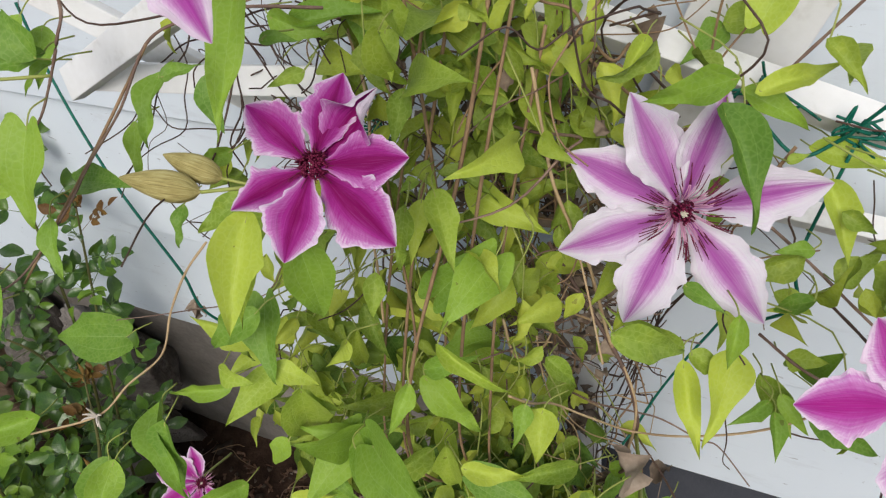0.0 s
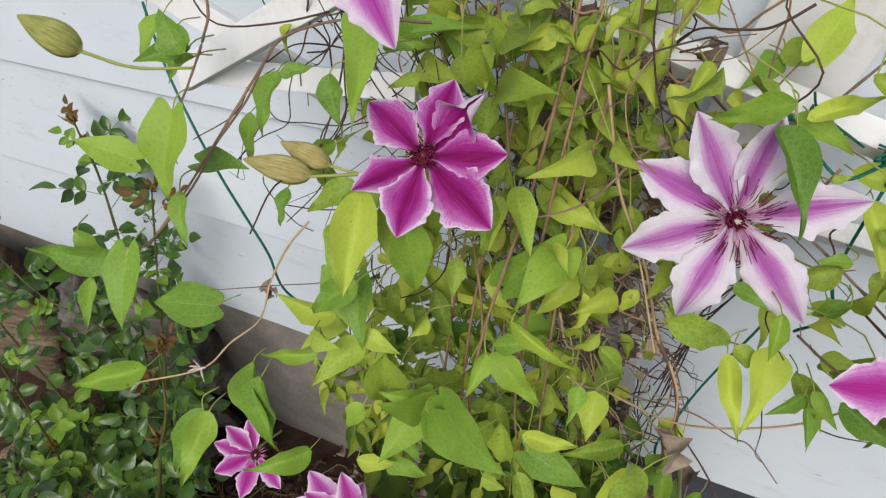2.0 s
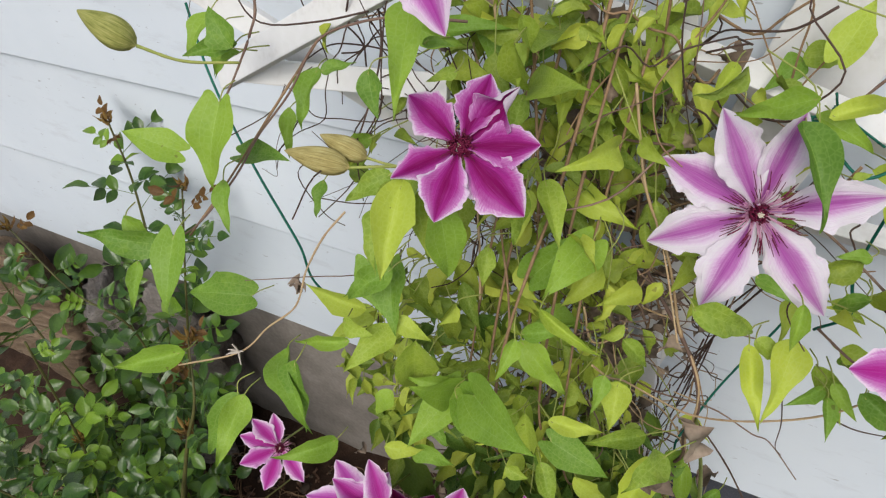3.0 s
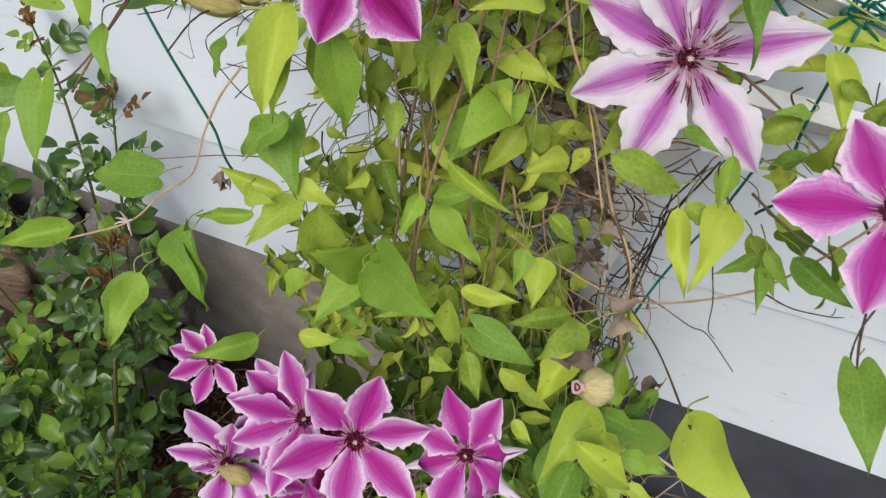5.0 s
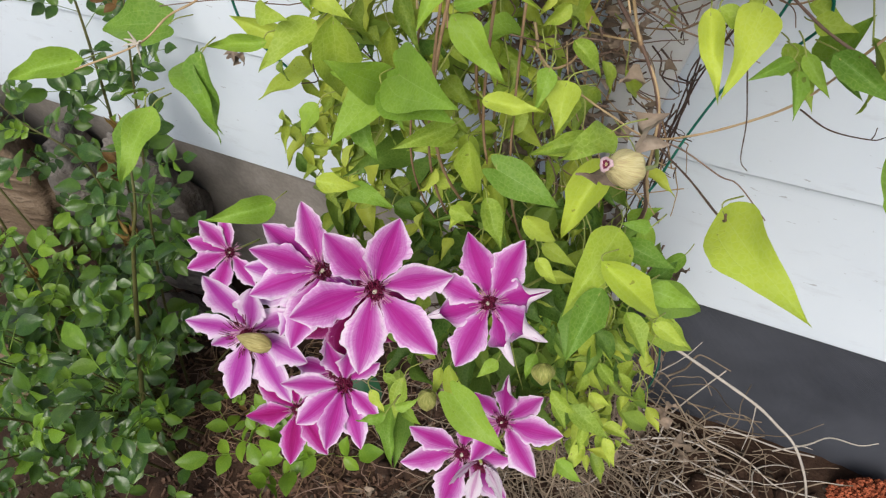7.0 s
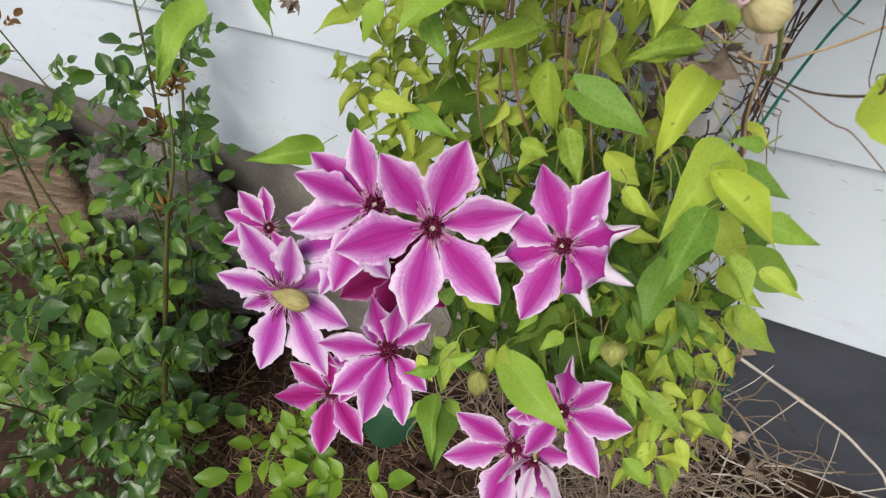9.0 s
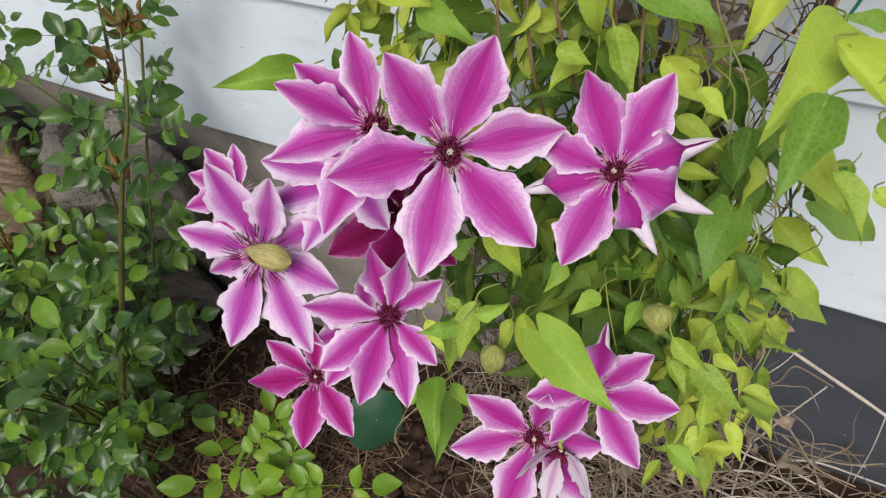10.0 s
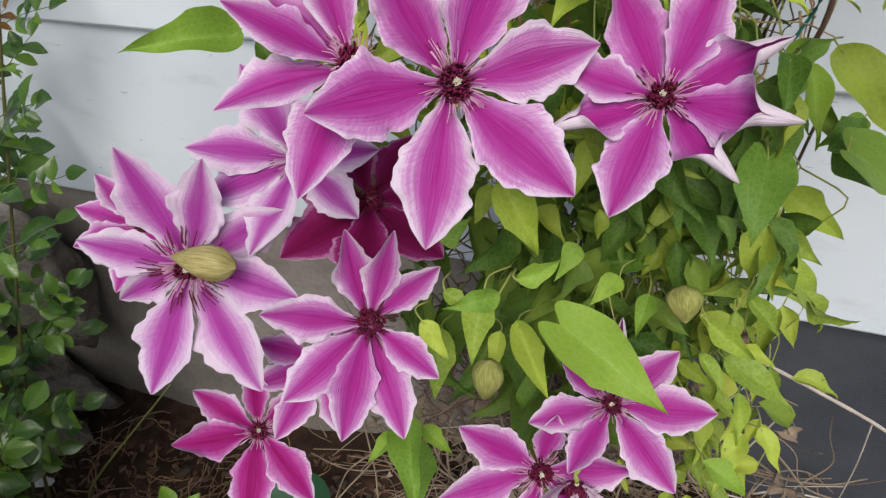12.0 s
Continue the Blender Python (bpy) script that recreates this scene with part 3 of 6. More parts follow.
def knot(at, seed, spread=0.02, turns=9):
    """A loose bunch of twine ends."""
    rng = random.Random(seed)
    runs = []
    for _ in range(turns):
        p = [Vector(at) + Vector((rng.gauss(0, spread), rng.gauss(0, spread * 0.6), rng.gauss(0, spread))) for _ in range(4)]
        runs.append((smooth_path(p, 6), 0.0009, 0.0009))
    ob = new("twine_knot", tubes("twine_knot", runs, twine_mat, 5))
    return tagged(ob, "tangled knot of green twine on the trellis rail", "twine", "green garden twine", "stuff")


knot((0.030, 0.375, 1.175), 4, 0.009, 6)
knot((-0.02, 0.378, 1.19), 5, 0.012, 5)
knot((-0.29, 0.36, 1.14), 8, 0.011, 6)
twine([(-0.03, 0.372, 1.19), (0.0, 0.36, 1.165), (0.02, 0.366, 1.172), (0.035, 0.36, 1.20), (0.06, 0.35, 1.25)], 0.0012, "green twine looped over the trellis rail")
twine([(0.03, 0.368, 1.17), (0.015, 0.34, 1.10), (0.02, 0.335, 1.06), (0.0, 0.345, 1.02)], 0.0012, "green twine hanging from the trellis rail")

# ---- clematis ----
ROOT = (-0.17, 0.33, ground_height(-0.17, 0.33))
vine = thing("clematis_vine", ROOT, "flowering clematis with pink striped blooms on a trellis", "clematis")
leaf_rng = random.Random(11)

LEAF_KINDS = []
for k in range(8):
    v, f, uv = leaf_data(100 + k, 19, 9, heart=(0.3, 0.6, 0.9, 0.5, 0.2, 0.8, 0.4, 0.6)[k], fold=0.16 + 0.10 * (k % 3), droop=(0.22, 0.12, 0.30, 0.16, 0.34, 0.20, 0.08, 0.26)[k], wave=(0.03, 0.02, 0.04, 0.06)[k % 4], width=1.0, teeth=0.03, peak=(0.22, 0.28, 0.18, 0.25)[k % 4], sharp=(0.92, 0.82, 1.05, 0.95)[k % 4])
    LEAF_KINDS.append((v, f, uv))
v, f, uv = leaf_data(131, 23, 13, heart=1.9, fold=0.16, droop=0.16, wave=0.018, width=1.0, teeth=0.02, peak=0.26, sharp=0.8, calm=0.35)
LEAF_KINDS.append((v, f, uv))
v, f, uv = leaf_data(137, 23, 13, heart=1.5, fold=0.22, droop=0.22, wave=0.03, width=1.0, teeth=0.02, peak=0.28, sharp=0.95, calm=0.5)
LEAF_KINDS.append((v, f, uv))
LEAF_MESH = {}


def blade(kind, material):
    """Alike blades share their mesh."""
    key = (kind, material.name)
    if key not in LEAF_MESH:
        v, f, uv = LEAF_KINDS[kind]
        LEAF_MESH[key] = mesh_of("leaf", v, f, material, uv)
    return LEAF_MESH[key]


petioles = []


def leaf(base, tip, width, material=None, facing=None):
    """One clematis leaf from its base to its tip; width is a share of its length."""
    material = material or clematis_leaf
    f = Vector(facing) if facing else Vector((0.30, -0.62, 0.72)) + Vector((leaf_rng.gauss(0, 0.22), leaf_rng.gauss(0, 0.15), leaf_rng.gauss(0, 0.22)))
    m = frame_pose(base, tip, f, 1.0, width * 0.9)
    kind = leaf_rng.randrange(8)
    if (Vector(tip) - Vector(base)).length > 0.04 and width > 0.52:
        kind = 8 + leaf_rng.randrange(2)
    child("leaf", blade(kind, material), vine, m)
    b, t = Vector(base), Vector(tip)
    back = (b - t).normalized() * 0.006 + Vector((leaf_rng.gauss(0, 0.003), 0.008, leaf_rng.gauss(0, 0.003)))
    petioles.append((smooth_path([b + (t - b) * 0.05, b, b + back * 0.6, b + back * 0.9 + Vector((leaf_rng.gauss(0, 0.006), 0.008, -0.005))], 4), 0.0004, 0.0005))


leaf((-0.394, 0.166, 1.241), (-0.431, 0.157, 1.257), 0.62, clematis_green)
leaf((-0.334, 0.168, 1.291), (-0.338, 0.141, 1.245), 0.62, clematis_green)
leaf((-0.342, 0.152, 1.241), (-0.329, 0.131, 1.218), 0.42, clematis_green)
leaf((-0.351, 0.098, 1.233), (-0.396, 0.080, 1.247), 0.42, clematis_green)
leaf((-0.381, 0.103, 1.241), (-0.357, 0.102, 1.226), 0.60, clematis_green)
leaf((-0.345, 0.105, 1.235), (-0.337, 0.072, 1.205), 0.55, clematis_green)
leaf((-0.367, 0.088, 1.222), (-0.362, 0.066, 1.201), 0.35, clematis_green)
leaf((-0.336, 0.194, 1.312), (-0.355, 0.204, 1.331), 0.75, clematis_green)
leaf((-0.343, 0.202, 1.308), (-0.368, 0.182, 1.308), 0.45, clematis_green)
leaf((-0.347, 0.205, 1.299), (-0.355, 0.188, 1.291), 0.40, clematis_green)
leaf((-0.357, 0.184, 1.233), (-0.316, 0.186, 1.237), 0.55, clematis_green)
leaf((-0.351, 0.231, 1.237), (-0.341, 0.208, 1.214), 0.40, clematis_green)
leaf((-0.317, 0.208, 1.200), (-0.315, 0.189, 1.183), 0.50, clematis_green)
leaf((-0.286, 0.232, 1.227), (-0.302, 0.220, 1.228), 0.70, clematis_green)
leaf((-0.312, 0.235, 1.273), (-0.294, 0.249, 1.273), 0.50, clematis_green)
leaf((-0.328, 0.246, 1.263), (-0.326, 0.214, 1.237), 0.45, clematis_green)
leaf((-0.218, 0.215, 1.341), (-0.201, 0.158, 1.314), 0.34, clematis_green)
leaf((-0.263, 0.222, 1.289), (-0.251, 0.206, 1.269), 0.60, clematis_green)
leaf((-0.242, 0.192, 1.240), (-0.267, 0.174, 1.226), 0.55)
leaf((-0.226, 0.186, 1.239), (-0.215, 0.132, 1.219), 0.42)
leaf((-0.213, 0.187, 1.218), (-0.191, 0.161, 1.199), 0.50)
leaf((-0.267, 0.176, 1.172), (-0.243, 0.155, 1.141), 0.55, clematis_green)
leaf((-0.181, 0.250, 1.194), (-0.180, 0.222, 1.170), 0.40)
leaf((-0.168, 0.283, 1.175), (-0.115, 0.274, 1.158), 0.42)
leaf((-0.178, 0.247, 1.214), (-0.183, 0.234, 1.215), 0.70)
leaf((-0.175, 0.228, 1.136), (-0.145, 0.248, 1.172), 0.60, clematis_green)
leaf((-0.126, 0.267, 1.119), (-0.144, 0.245, 1.147), 0.50)
leaf((-0.029, 0.241, 1.120), (-0.011, 0.240, 1.109), 0.70)
leaf((0.008, 0.253, 1.093), (0.030, 0.236, 1.066), 0.45)
leaf((-0.018, 0.290, 1.109), (-0.018, 0.266, 1.090), 0.50)
leaf((-0.058, 0.154, 1.099), (-0.072, 0.118, 1.107), 0.55)
leaf((-0.146, 0.150, 1.177), (-0.150, 0.128, 1.162), 0.42, clematis_green)
leaf((-0.155, 0.250, 1.070), (-0.181, 0.208, 1.085), 0.50, clematis_green)
leaf((-0.141, 0.174, 1.178), (-0.099, 0.173, 1.152), 0.20)
leaf((-0.271, 0.141, 1.145), (-0.246, 0.140, 1.143), 0.60)
leaf((-0.231, 0.147, 1.159), (-0.209, 0.151, 1.142), 0.50)
leaf((-0.216, 0.143, 1.146), (-0.230, 0.145, 1.086), 0.50)
leaf((-0.246, 0.137, 1.081), (-0.259, 0.127, 1.058), 0.60, clematis_green)
leaf((-0.212, 0.134, 1.078), (-0.198, 0.124, 1.058), 0.60, clematis_green)
leaf((-0.164, 0.194, 0.973), (-0.141, 0.165, 0.959), 0.42)
leaf((-0.129, 0.178, 0.973), (-0.110, 0.183, 0.949), 0.60)
leaf((-0.187, 0.200, 1.187), (-0.185, 0.184, 1.169), 0.55)
leaf((-0.204, 0.176, 1.150), (-0.207, 0.158, 1.151), 0.70)
leaf((-0.112, 0.197, 1.094), (-0.114, 0.175, 1.078), 0.50, clematis_green)
leaf((-0.031, 0.284, 1.252), (-0.010, 0.250, 1.213), 0.42, clematis_deep)
leaf((-0.021, 0.333, 1.228), (0.014, 0.362, 1.228), 0.32)
leaf((-0.031, 0.347, 1.216), (0.006, 0.348, 1.194), 0.42, clematis_green)
leaf((-0.051, 0.403, 1.216), (-0.070, 0.376, 1.206), 0.60, clematis_green)
leaf((-0.028, 0.367, 1.244), (-0.017, 0.403, 1.265), 0.62)
leaf((-0.184, 0.283, 1.277), (-0.185, 0.370, 1.247), 0.42)
leaf((-0.136, 0.394, 1.249), (-0.145, 0.364, 1.220), 0.55)
leaf((-0.168, 0.317, 1.234), (-0.143, 0.307, 1.212), 0.50)
leaf((-0.197, 0.303, 1.229), (-0.169, 0.335, 1.217), 0.42)
leaf((-0.109, 0.390, 1.171), (-0.096, 0.424, 1.189), 0.36)
leaf((-0.122, 0.374, 1.194), (-0.127, 0.350, 1.179), 0.36)
leaf((-0.099, 0.369, 1.176), (-0.123, 0.349, 1.176), 0.36)
leaf((-0.187, 0.263, 1.295), (-0.187, 0.276, 1.254), 0.50)
leaf((-0.217, 0.219, 1.317), (-0.201, 0.225, 1.314), 0.50, clematis_green)
leaf((-0.236, 0.323, 1.266), (-0.222, 0.297, 1.238), 0.50, clematis_green)
leaf((-0.188, 0.277, 1.303), (-0.186, 0.280, 1.279), 0.55)
leaf((-0.198, 0.216, 1.305), (-0.211, 0.205, 1.303), 0.50)
leaf((-0.159, 0.383, 1.245), (-0.168, 0.369, 1.237), 0.50)
leaf((-0.197, 0.284, 1.241), (-0.196, 0.260, 1.222), 0.50)
leaf((-0.126, 0.335, 1.187), (-0.124, 0.317, 1.175), 0.40)
leaf((-0.143, 0.326, 1.190), (-0.142, 0.308, 1.180), 0.40)
leaf((-0.138, 0.345, 1.224), (-0.143, 0.317, 1.206), 0.35)
leaf((-0.112, 0.407, 1.245), (-0.084, 0.394, 1.247), 0.50)
leaf((-0.180, 0.313, 1.224), (-0.179, 0.293, 1.209), 0.45)
leaf((0.014, 0.310, 1.105), (0.012, 0.294, 1.094), 0.60)
leaf((-0.038, 0.353, 1.142), (-0.039, 0.322, 1.118), 0.50, clematis_green)
leaf((-0.002, 0.322, 1.194), (0.008, 0.330, 1.194), 0.50)
leaf((-0.076, 0.286, 1.141), (-0.094, 0.273, 1.142), 0.45)
leaf((0.018, 0.262, 1.107), (0.041, 0.269, 1.099), 0.60)
leaf((0.022, 0.339, 1.165), (0.039, 0.309, 1.134), 0.42)
leaf((0.010, 0.367, 1.165), (0.056, 0.377, 1.149), 0.40)
leaf((-0.048, 0.401, 1.220), (-0.020, 0.413, 1.215), 0.70)
leaf((0.037, 0.323, 1.105), (0.061, 0.350, 1.112), 0.45)
leaf((0.006, 0.338, 1.064), (0.032, 0.337, 1.050), 0.50)
leaf((-0.394, 0.234, 1.304), (-0.398, 0.207, 1.286), 0.55, clematis_green)
leaf((-0.400, 0.245, 1.288), (-0.395, 0.218, 1.265), 0.50, clematis_green)
leaf((-0.271, 0.287, 1.279), (-0.238, 0.294, 1.267), 0.50, clematis_green)
leaf((-0.259, 0.290, 1.275), (-0.210, 0.316, 1.269), 0.30, clematis_green)
leaf((-0.192, 0.349, 1.257), (-0.213, 0.324, 1.249), 0.40)
leaf((-0.199, 0.405, 1.221), (-0.247, 0.348, 1.203), 0.35, clematis_green)
leaf((-0.047, 0.119, 1.030), (-0.015, 0.123, 0.989), 0.42, clematis_lime)
leaf((-0.028, 0.144, 0.984), (0.002, 0.151, 0.972), 0.55, clematis_green)
leaf((-0.037, 0.166, 1.015), (-0.055, 0.159, 1.020), 0.50, clematis_green)
leaf((-0.050, 0.158, 1.004), (-0.018, 0.161, 0.989), 0.50, clematis_green)
leaf((-0.039, 0.136, 0.958), (-0.021, 0.119, 0.939), 0.50)
leaf((-0.022, 0.140, 0.952), (0.002, 0.139, 0.939), 0.45)
leaf((-0.048, 0.111, 1.012), (-0.054, 0.073, 0.991), 0.50, clematis_green)
leaf((-0.170, 0.023, 0.918), (-0.186, 0.011, 0.919), 0.50, clematis_green)
leaf((-0.165, 0.031, 0.920), (-0.152, 0.045, 0.922), 0.50, clematis_green)
leaf((-0.125, 0.143, 1.112), (-0.095, 0.154, 1.103), 0.40)
leaf((-0.167, 0.165, 1.061), (-0.193, 0.132, 1.063), 0.40)
leaf((-0.171, 0.186, 1.027), (-0.166, 0.185, 0.972), 0.40)
leaf((-0.159, 0.191, 0.972), (-0.140, 0.160, 0.959), 0.42)
leaf((-0.179, 0.161, 0.981), (-0.162, 0.162, 0.974), 0.70)
leaf((-0.258, 0.121, 1.022), (-0.234, 0.137, 1.009), 0.50)
leaf((-0.243, 0.135, 1.008), (-0.215, 0.143, 0.985), 0.50, clematis_green)
leaf((-0.147, 0.178, 1.016), (-0.103, 0.178, 0.993), 0.60, clematis_green)
leaf((-0.100, 0.135, 0.990), (-0.085, 0.130, 0.979), 0.60)
leaf((0.036, 0.231, 1.110), (0.070, 0.226, 1.090), 0.45, clematis_green)
leaf((0.013, 0.235, 1.099), (-0.005, 0.217, 1.096), 0.40, clematis_green)
leaf((0.018, 0.232, 1.094), (0.023, 0.212, 1.079), 0.42, clematis_green)
leaf((-0.256, 0.175, 1.169), (-0.273, 0.149, 1.161), 0.45, clematis_green)
leaf((-0.241, 0.170, 1.184), (-0.225, 0.138, 1.155), 0.55, clematis_green)
leaf((-0.247, 0.159, 1.128), (-0.268, 0.121, 1.114), 0.50)
leaf((-0.231, 0.148, 1.126), (-0.204, 0.152, 1.115), 0.40)
leaf((-0.224, 0.160, 1.247), (-0.217, 0.130, 1.224), 0.50)
leaf((-0.213, 0.186, 1.233), (-0.192, 0.159, 1.204), 0.60)
leaf((-0.087, 0.229, 0.911), (-0.088, 0.195, 0.886), 0.45, clematis_green)
leaf((-0.153, 0.169, 0.991), (-0.136, 0.150, 0.965), 0.50)
leaf((-0.179, 0.184, 0.962), (-0.188, 0.162, 0.951), 0.60)
leaf((-0.124, 0.189, 0.931), (-0.097, 0.189, 0.915), 0.45)
leaf((-0.123, 0.184, 0.899), (-0.097, 0.195, 0.891), 0.40)
leaf((-0.099, 0.132, 0.816), (-0.073, 0.130, 0.798), 0.45)
leaf((-0.087, 0.139, 0.785), (-0.050, 0.135, 0.760), 0.45)
leaf((-0.100, 0.134, 0.789), (-0.084, 0.123, 0.771), 0.40)
leaf((-0.079, 0.163, 0.771), (-0.059, 0.164, 0.759), 0.50)
leaf((-0.077, 0.143, 0.754), (-0.074, 0.122, 0.736), 0.42)
leaf((-0.060, 0.150, 0.721), (-0.046, 0.136, 0.701), 0.45)
leaf((-0.072, 0.128, 0.739), (-0.083, 0.097, 0.722), 0.40)
leaf((-0.089, 0.108, 0.735), (-0.064, 0.105, 0.717), 0.50, clematis_green)
leaf((-0.194, 0.071, 0.869), (-0.192, 0.046, 0.849), 0.50)
leaf((-0.212, 0.070, 0.866), (-0.199, 0.070, 0.858), 0.60)
leaf((-0.225, 0.100, 0.869), (-0.214, 0.115, 0.874), 0.70, clematis_green)
leaf((-0.166, 0.129, 0.855), (-0.173, 0.111, 0.845), 0.60, clematis_green)
leaf((-0.144, 0.128, 0.840), (-0.155, 0.110, 0.834), 0.60, clematis_green)
leaf((-0.078, 0.185, 0.787), (-0.060, 0.177, 0.770), 0.50)
leaf((-0.218, 0.056, 0.859), (-0.204, 0.049, 0.845), 0.50)
leaf((-0.333, 0.082, 1.100), (-0.329, 0.036, 1.079), 0.46, clematis_green)
leaf((-0.290, 0.105, 1.135), (-0.284, 0.083, 1.084), 0.44, clematis_green)
leaf((-0.196, 0.146, 1.103), (-0.204, 0.114, 1.144), 0.55, clematis_green)
leaf((-0.172, 0.134, 1.126), (-0.115, 0.102, 1.144), 0.62, clematis_green)
leaf((-0.105, 0.203, 1.079), (-0.103, 0.179, 1.059), 0.72)
leaf((-0.083, 0.187, 1.054), (-0.119, 0.171, 1.046), 0.38)
leaf((-0.032, 0.226, 1.148), (-0.076, 0.242, 1.145), 0.36)
leaf((-0.136, 0.308, 1.081), (-0.134, 0.279, 1.055), 0.42)
leaf((-0.263, 0.100, 0.709), (-0.241, 0.053, 0.686), 0.44, clematis_green)
leaf((-0.083, 0.185, 1.052), (-0.118, 0.169, 1.048), 0.32)
leaf((-0.113, 0.212, 1.064), (-0.105, 0.184, 1.052), 0.60)
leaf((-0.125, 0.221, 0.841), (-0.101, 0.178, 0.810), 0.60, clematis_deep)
leaf((-0.071, 0.251, 0.817), (-0.031, 0.246, 0.792), 0.50)
leaf((-0.067, 0.269, 0.744), (-0.022, 0.288, 0.687), 0.50)
leaf((-0.088, 0.284, 0.709), (-0.057, 0.269, 0.671), 0.45)
leaf((-0.192, 0.098, 0.908), (-0.176, 0.094, 0.875), 0.55)
leaf((-0.168, 0.213, 0.770), (-0.125, 0.220, 0.779), 0.42, clematis_green)
leaf((-0.082, 0.263, 0.895), (-0.060, 0.279, 0.901), 0.55, clematis_green)
leaf((-0.080, 0.262, 0.892), (-0.084, 0.237, 0.868), 0.45, clematis_green)
leaf((-0.070, 0.265, 0.891), (-0.060, 0.237, 0.856), 0.40, clematis_green)
leaf((-0.038, 0.267, 0.861), (-0.060, 0.247, 0.852), 0.50, clematis_green)
leaf((-0.215, 0.147, 0.870), (-0.220, 0.131, 0.855), 0.60)
leaf((-0.169, 0.163, 0.894), (-0.172, 0.141, 0.872), 0.50)
leaf((-0.136, 0.197, 0.852), (-0.120, 0.180, 0.825), 0.45, clematis_green)
leaf((-0.104, 0.189, 0.764), (-0.075, 0.183, 0.744), 0.50)
leaf((-0.133, 0.171, 0.791), (-0.136, 0.152, 0.773), 0.50, clematis_green)
leaf((-0.233, 0.103, 0.800), (-0.230, 0.078, 0.772), 0.50)
leaf((-0.112, 0.174, 0.737), (-0.089, 0.172, 0.723), 0.45)
leaf((-0.096, 0.175, 0.715), (-0.066, 0.170, 0.693), 0.40)
leaf((-0.092, 0.165, 0.701), (-0.093, 0.142, 0.678), 0.42)
leaf((-0.076, 0.171, 0.669), (-0.058, 0.158, 0.646), 0.45)
leaf((-0.275, 0.100, 0.694), (-0.289, 0.082, 0.682), 0.50, clematis_green)
leaf((-0.259, 0.110, 0.697), (-0.238, 0.106, 0.681), 0.50, clematis_green)
leaf((-0.395, 0.164, 1.093), (-0.457, 0.151, 1.084), 0.62, clematis_green)
leaf((-0.382, 0.083, 1.126), (-0.425, 0.056, 1.122), 0.42, clematis_green)
leaf((-0.343, 0.085, 1.094), (-0.361, 0.050, 1.052), 0.42, clematis_green)
leaf((-0.313, 0.118, 1.115), (-0.267, 0.077, 1.103), 0.42, clematis_green)
leaf((-0.278, 0.142, 1.119), (-0.315, 0.129, 1.117), 0.33, clematis_green)
leaf((-0.227, 0.152, 1.202), (-0.253, 0.136, 1.181), 0.55, clematis_green)
leaf((-0.195, 0.148, 1.102), (-0.211, 0.101, 1.088), 0.60, clematis_green)
leaf((-0.195, 0.147, 1.103), (-0.228, 0.136, 1.114), 0.50, clematis_green)
leaf((-0.157, 0.175, 1.137), (-0.128, 0.172, 1.100), 0.45, clematis_green)
leaf((-0.132, 0.233, 1.181), (-0.145, 0.184, 1.174), 0.60, clematis_green)
leaf((-0.191, 0.267, 1.051), (-0.138, 0.265, 1.018), 0.25)
leaf((-0.115, 0.228, 1.050), (-0.111, 0.197, 1.036), 0.60)
leaf((-0.112, 0.237, 1.083), (-0.097, 0.238, 1.058), 0.50)
leaf((-0.070, 0.174, 1.049), (-0.088, 0.145, 1.005), 0.45, clematis_lime)
leaf((-0.052, 0.153, 1.021), (-0.066, 0.097, 0.997), 0.50, clematis_lime)
leaf((-0.066, 0.182, 0.942), (-0.030, 0.183, 0.897), 0.42)
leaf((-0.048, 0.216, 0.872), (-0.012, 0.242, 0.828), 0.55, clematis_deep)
leaf((0.009, 0.129, 1.089), (0.061, 0.082, 1.086), 0.50, clematis_lime)
leaf((0.080, 0.200, 1.073), (0.098, 0.150, 1.057), 0.53, clematis_green)
leaf((-0.031, 0.229, 1.126), (-0.013, 0.193, 1.097), 0.32, clematis_lime)
leaf((-0.008, 0.247, 1.121), (-0.014, 0.200, 1.095), 0.50, clematis_lime)
leaf((-0.059, 0.197, 1.189), (-0.030, 0.221, 1.154), 0.38)
leaf((-0.161, 0.235, 1.219), (-0.139, 0.202, 1.200), 0.42)
leaf((-0.161, 0.208, 1.236), (-0.166, 0.197, 1.201), 0.36)
leaf((-0.206, 0.158, 1.270), (-0.202, 0.118, 1.239), 0.50)
leaf((-0.187, 0.161, 1.252), (-0.189, 0.157, 1.205), 0.55, clematis_green)
leaf((-0.133, 0.280, 1.220), (-0.153, 0.233, 1.232), 0.42)
leaf((-0.163, 0.086, 0.843), (-0.109, 0.068, 0.819), 0.55, clematis_green)
leaf((-0.197, 0.128, 0.790), (-0.174, 0.105, 0.761), 0.42)
leaf((-0.209, 0.129, 0.780), (-0.211, 0.108, 0.757), 0.38)
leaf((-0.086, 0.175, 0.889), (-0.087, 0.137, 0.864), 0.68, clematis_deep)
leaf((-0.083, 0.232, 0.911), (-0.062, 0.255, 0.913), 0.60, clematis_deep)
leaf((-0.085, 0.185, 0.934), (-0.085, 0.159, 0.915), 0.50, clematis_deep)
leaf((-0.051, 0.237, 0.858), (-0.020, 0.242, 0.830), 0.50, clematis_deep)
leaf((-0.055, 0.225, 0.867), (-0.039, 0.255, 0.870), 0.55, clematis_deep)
leaf((-0.341, 0.134, 0.949), (-0.381, 0.097, 0.955), 0.46, clematis_green)
leaf((-0.279, 0.118, 0.656), (-0.253, 0.062, 0.649), 0.50, clematis_deep)
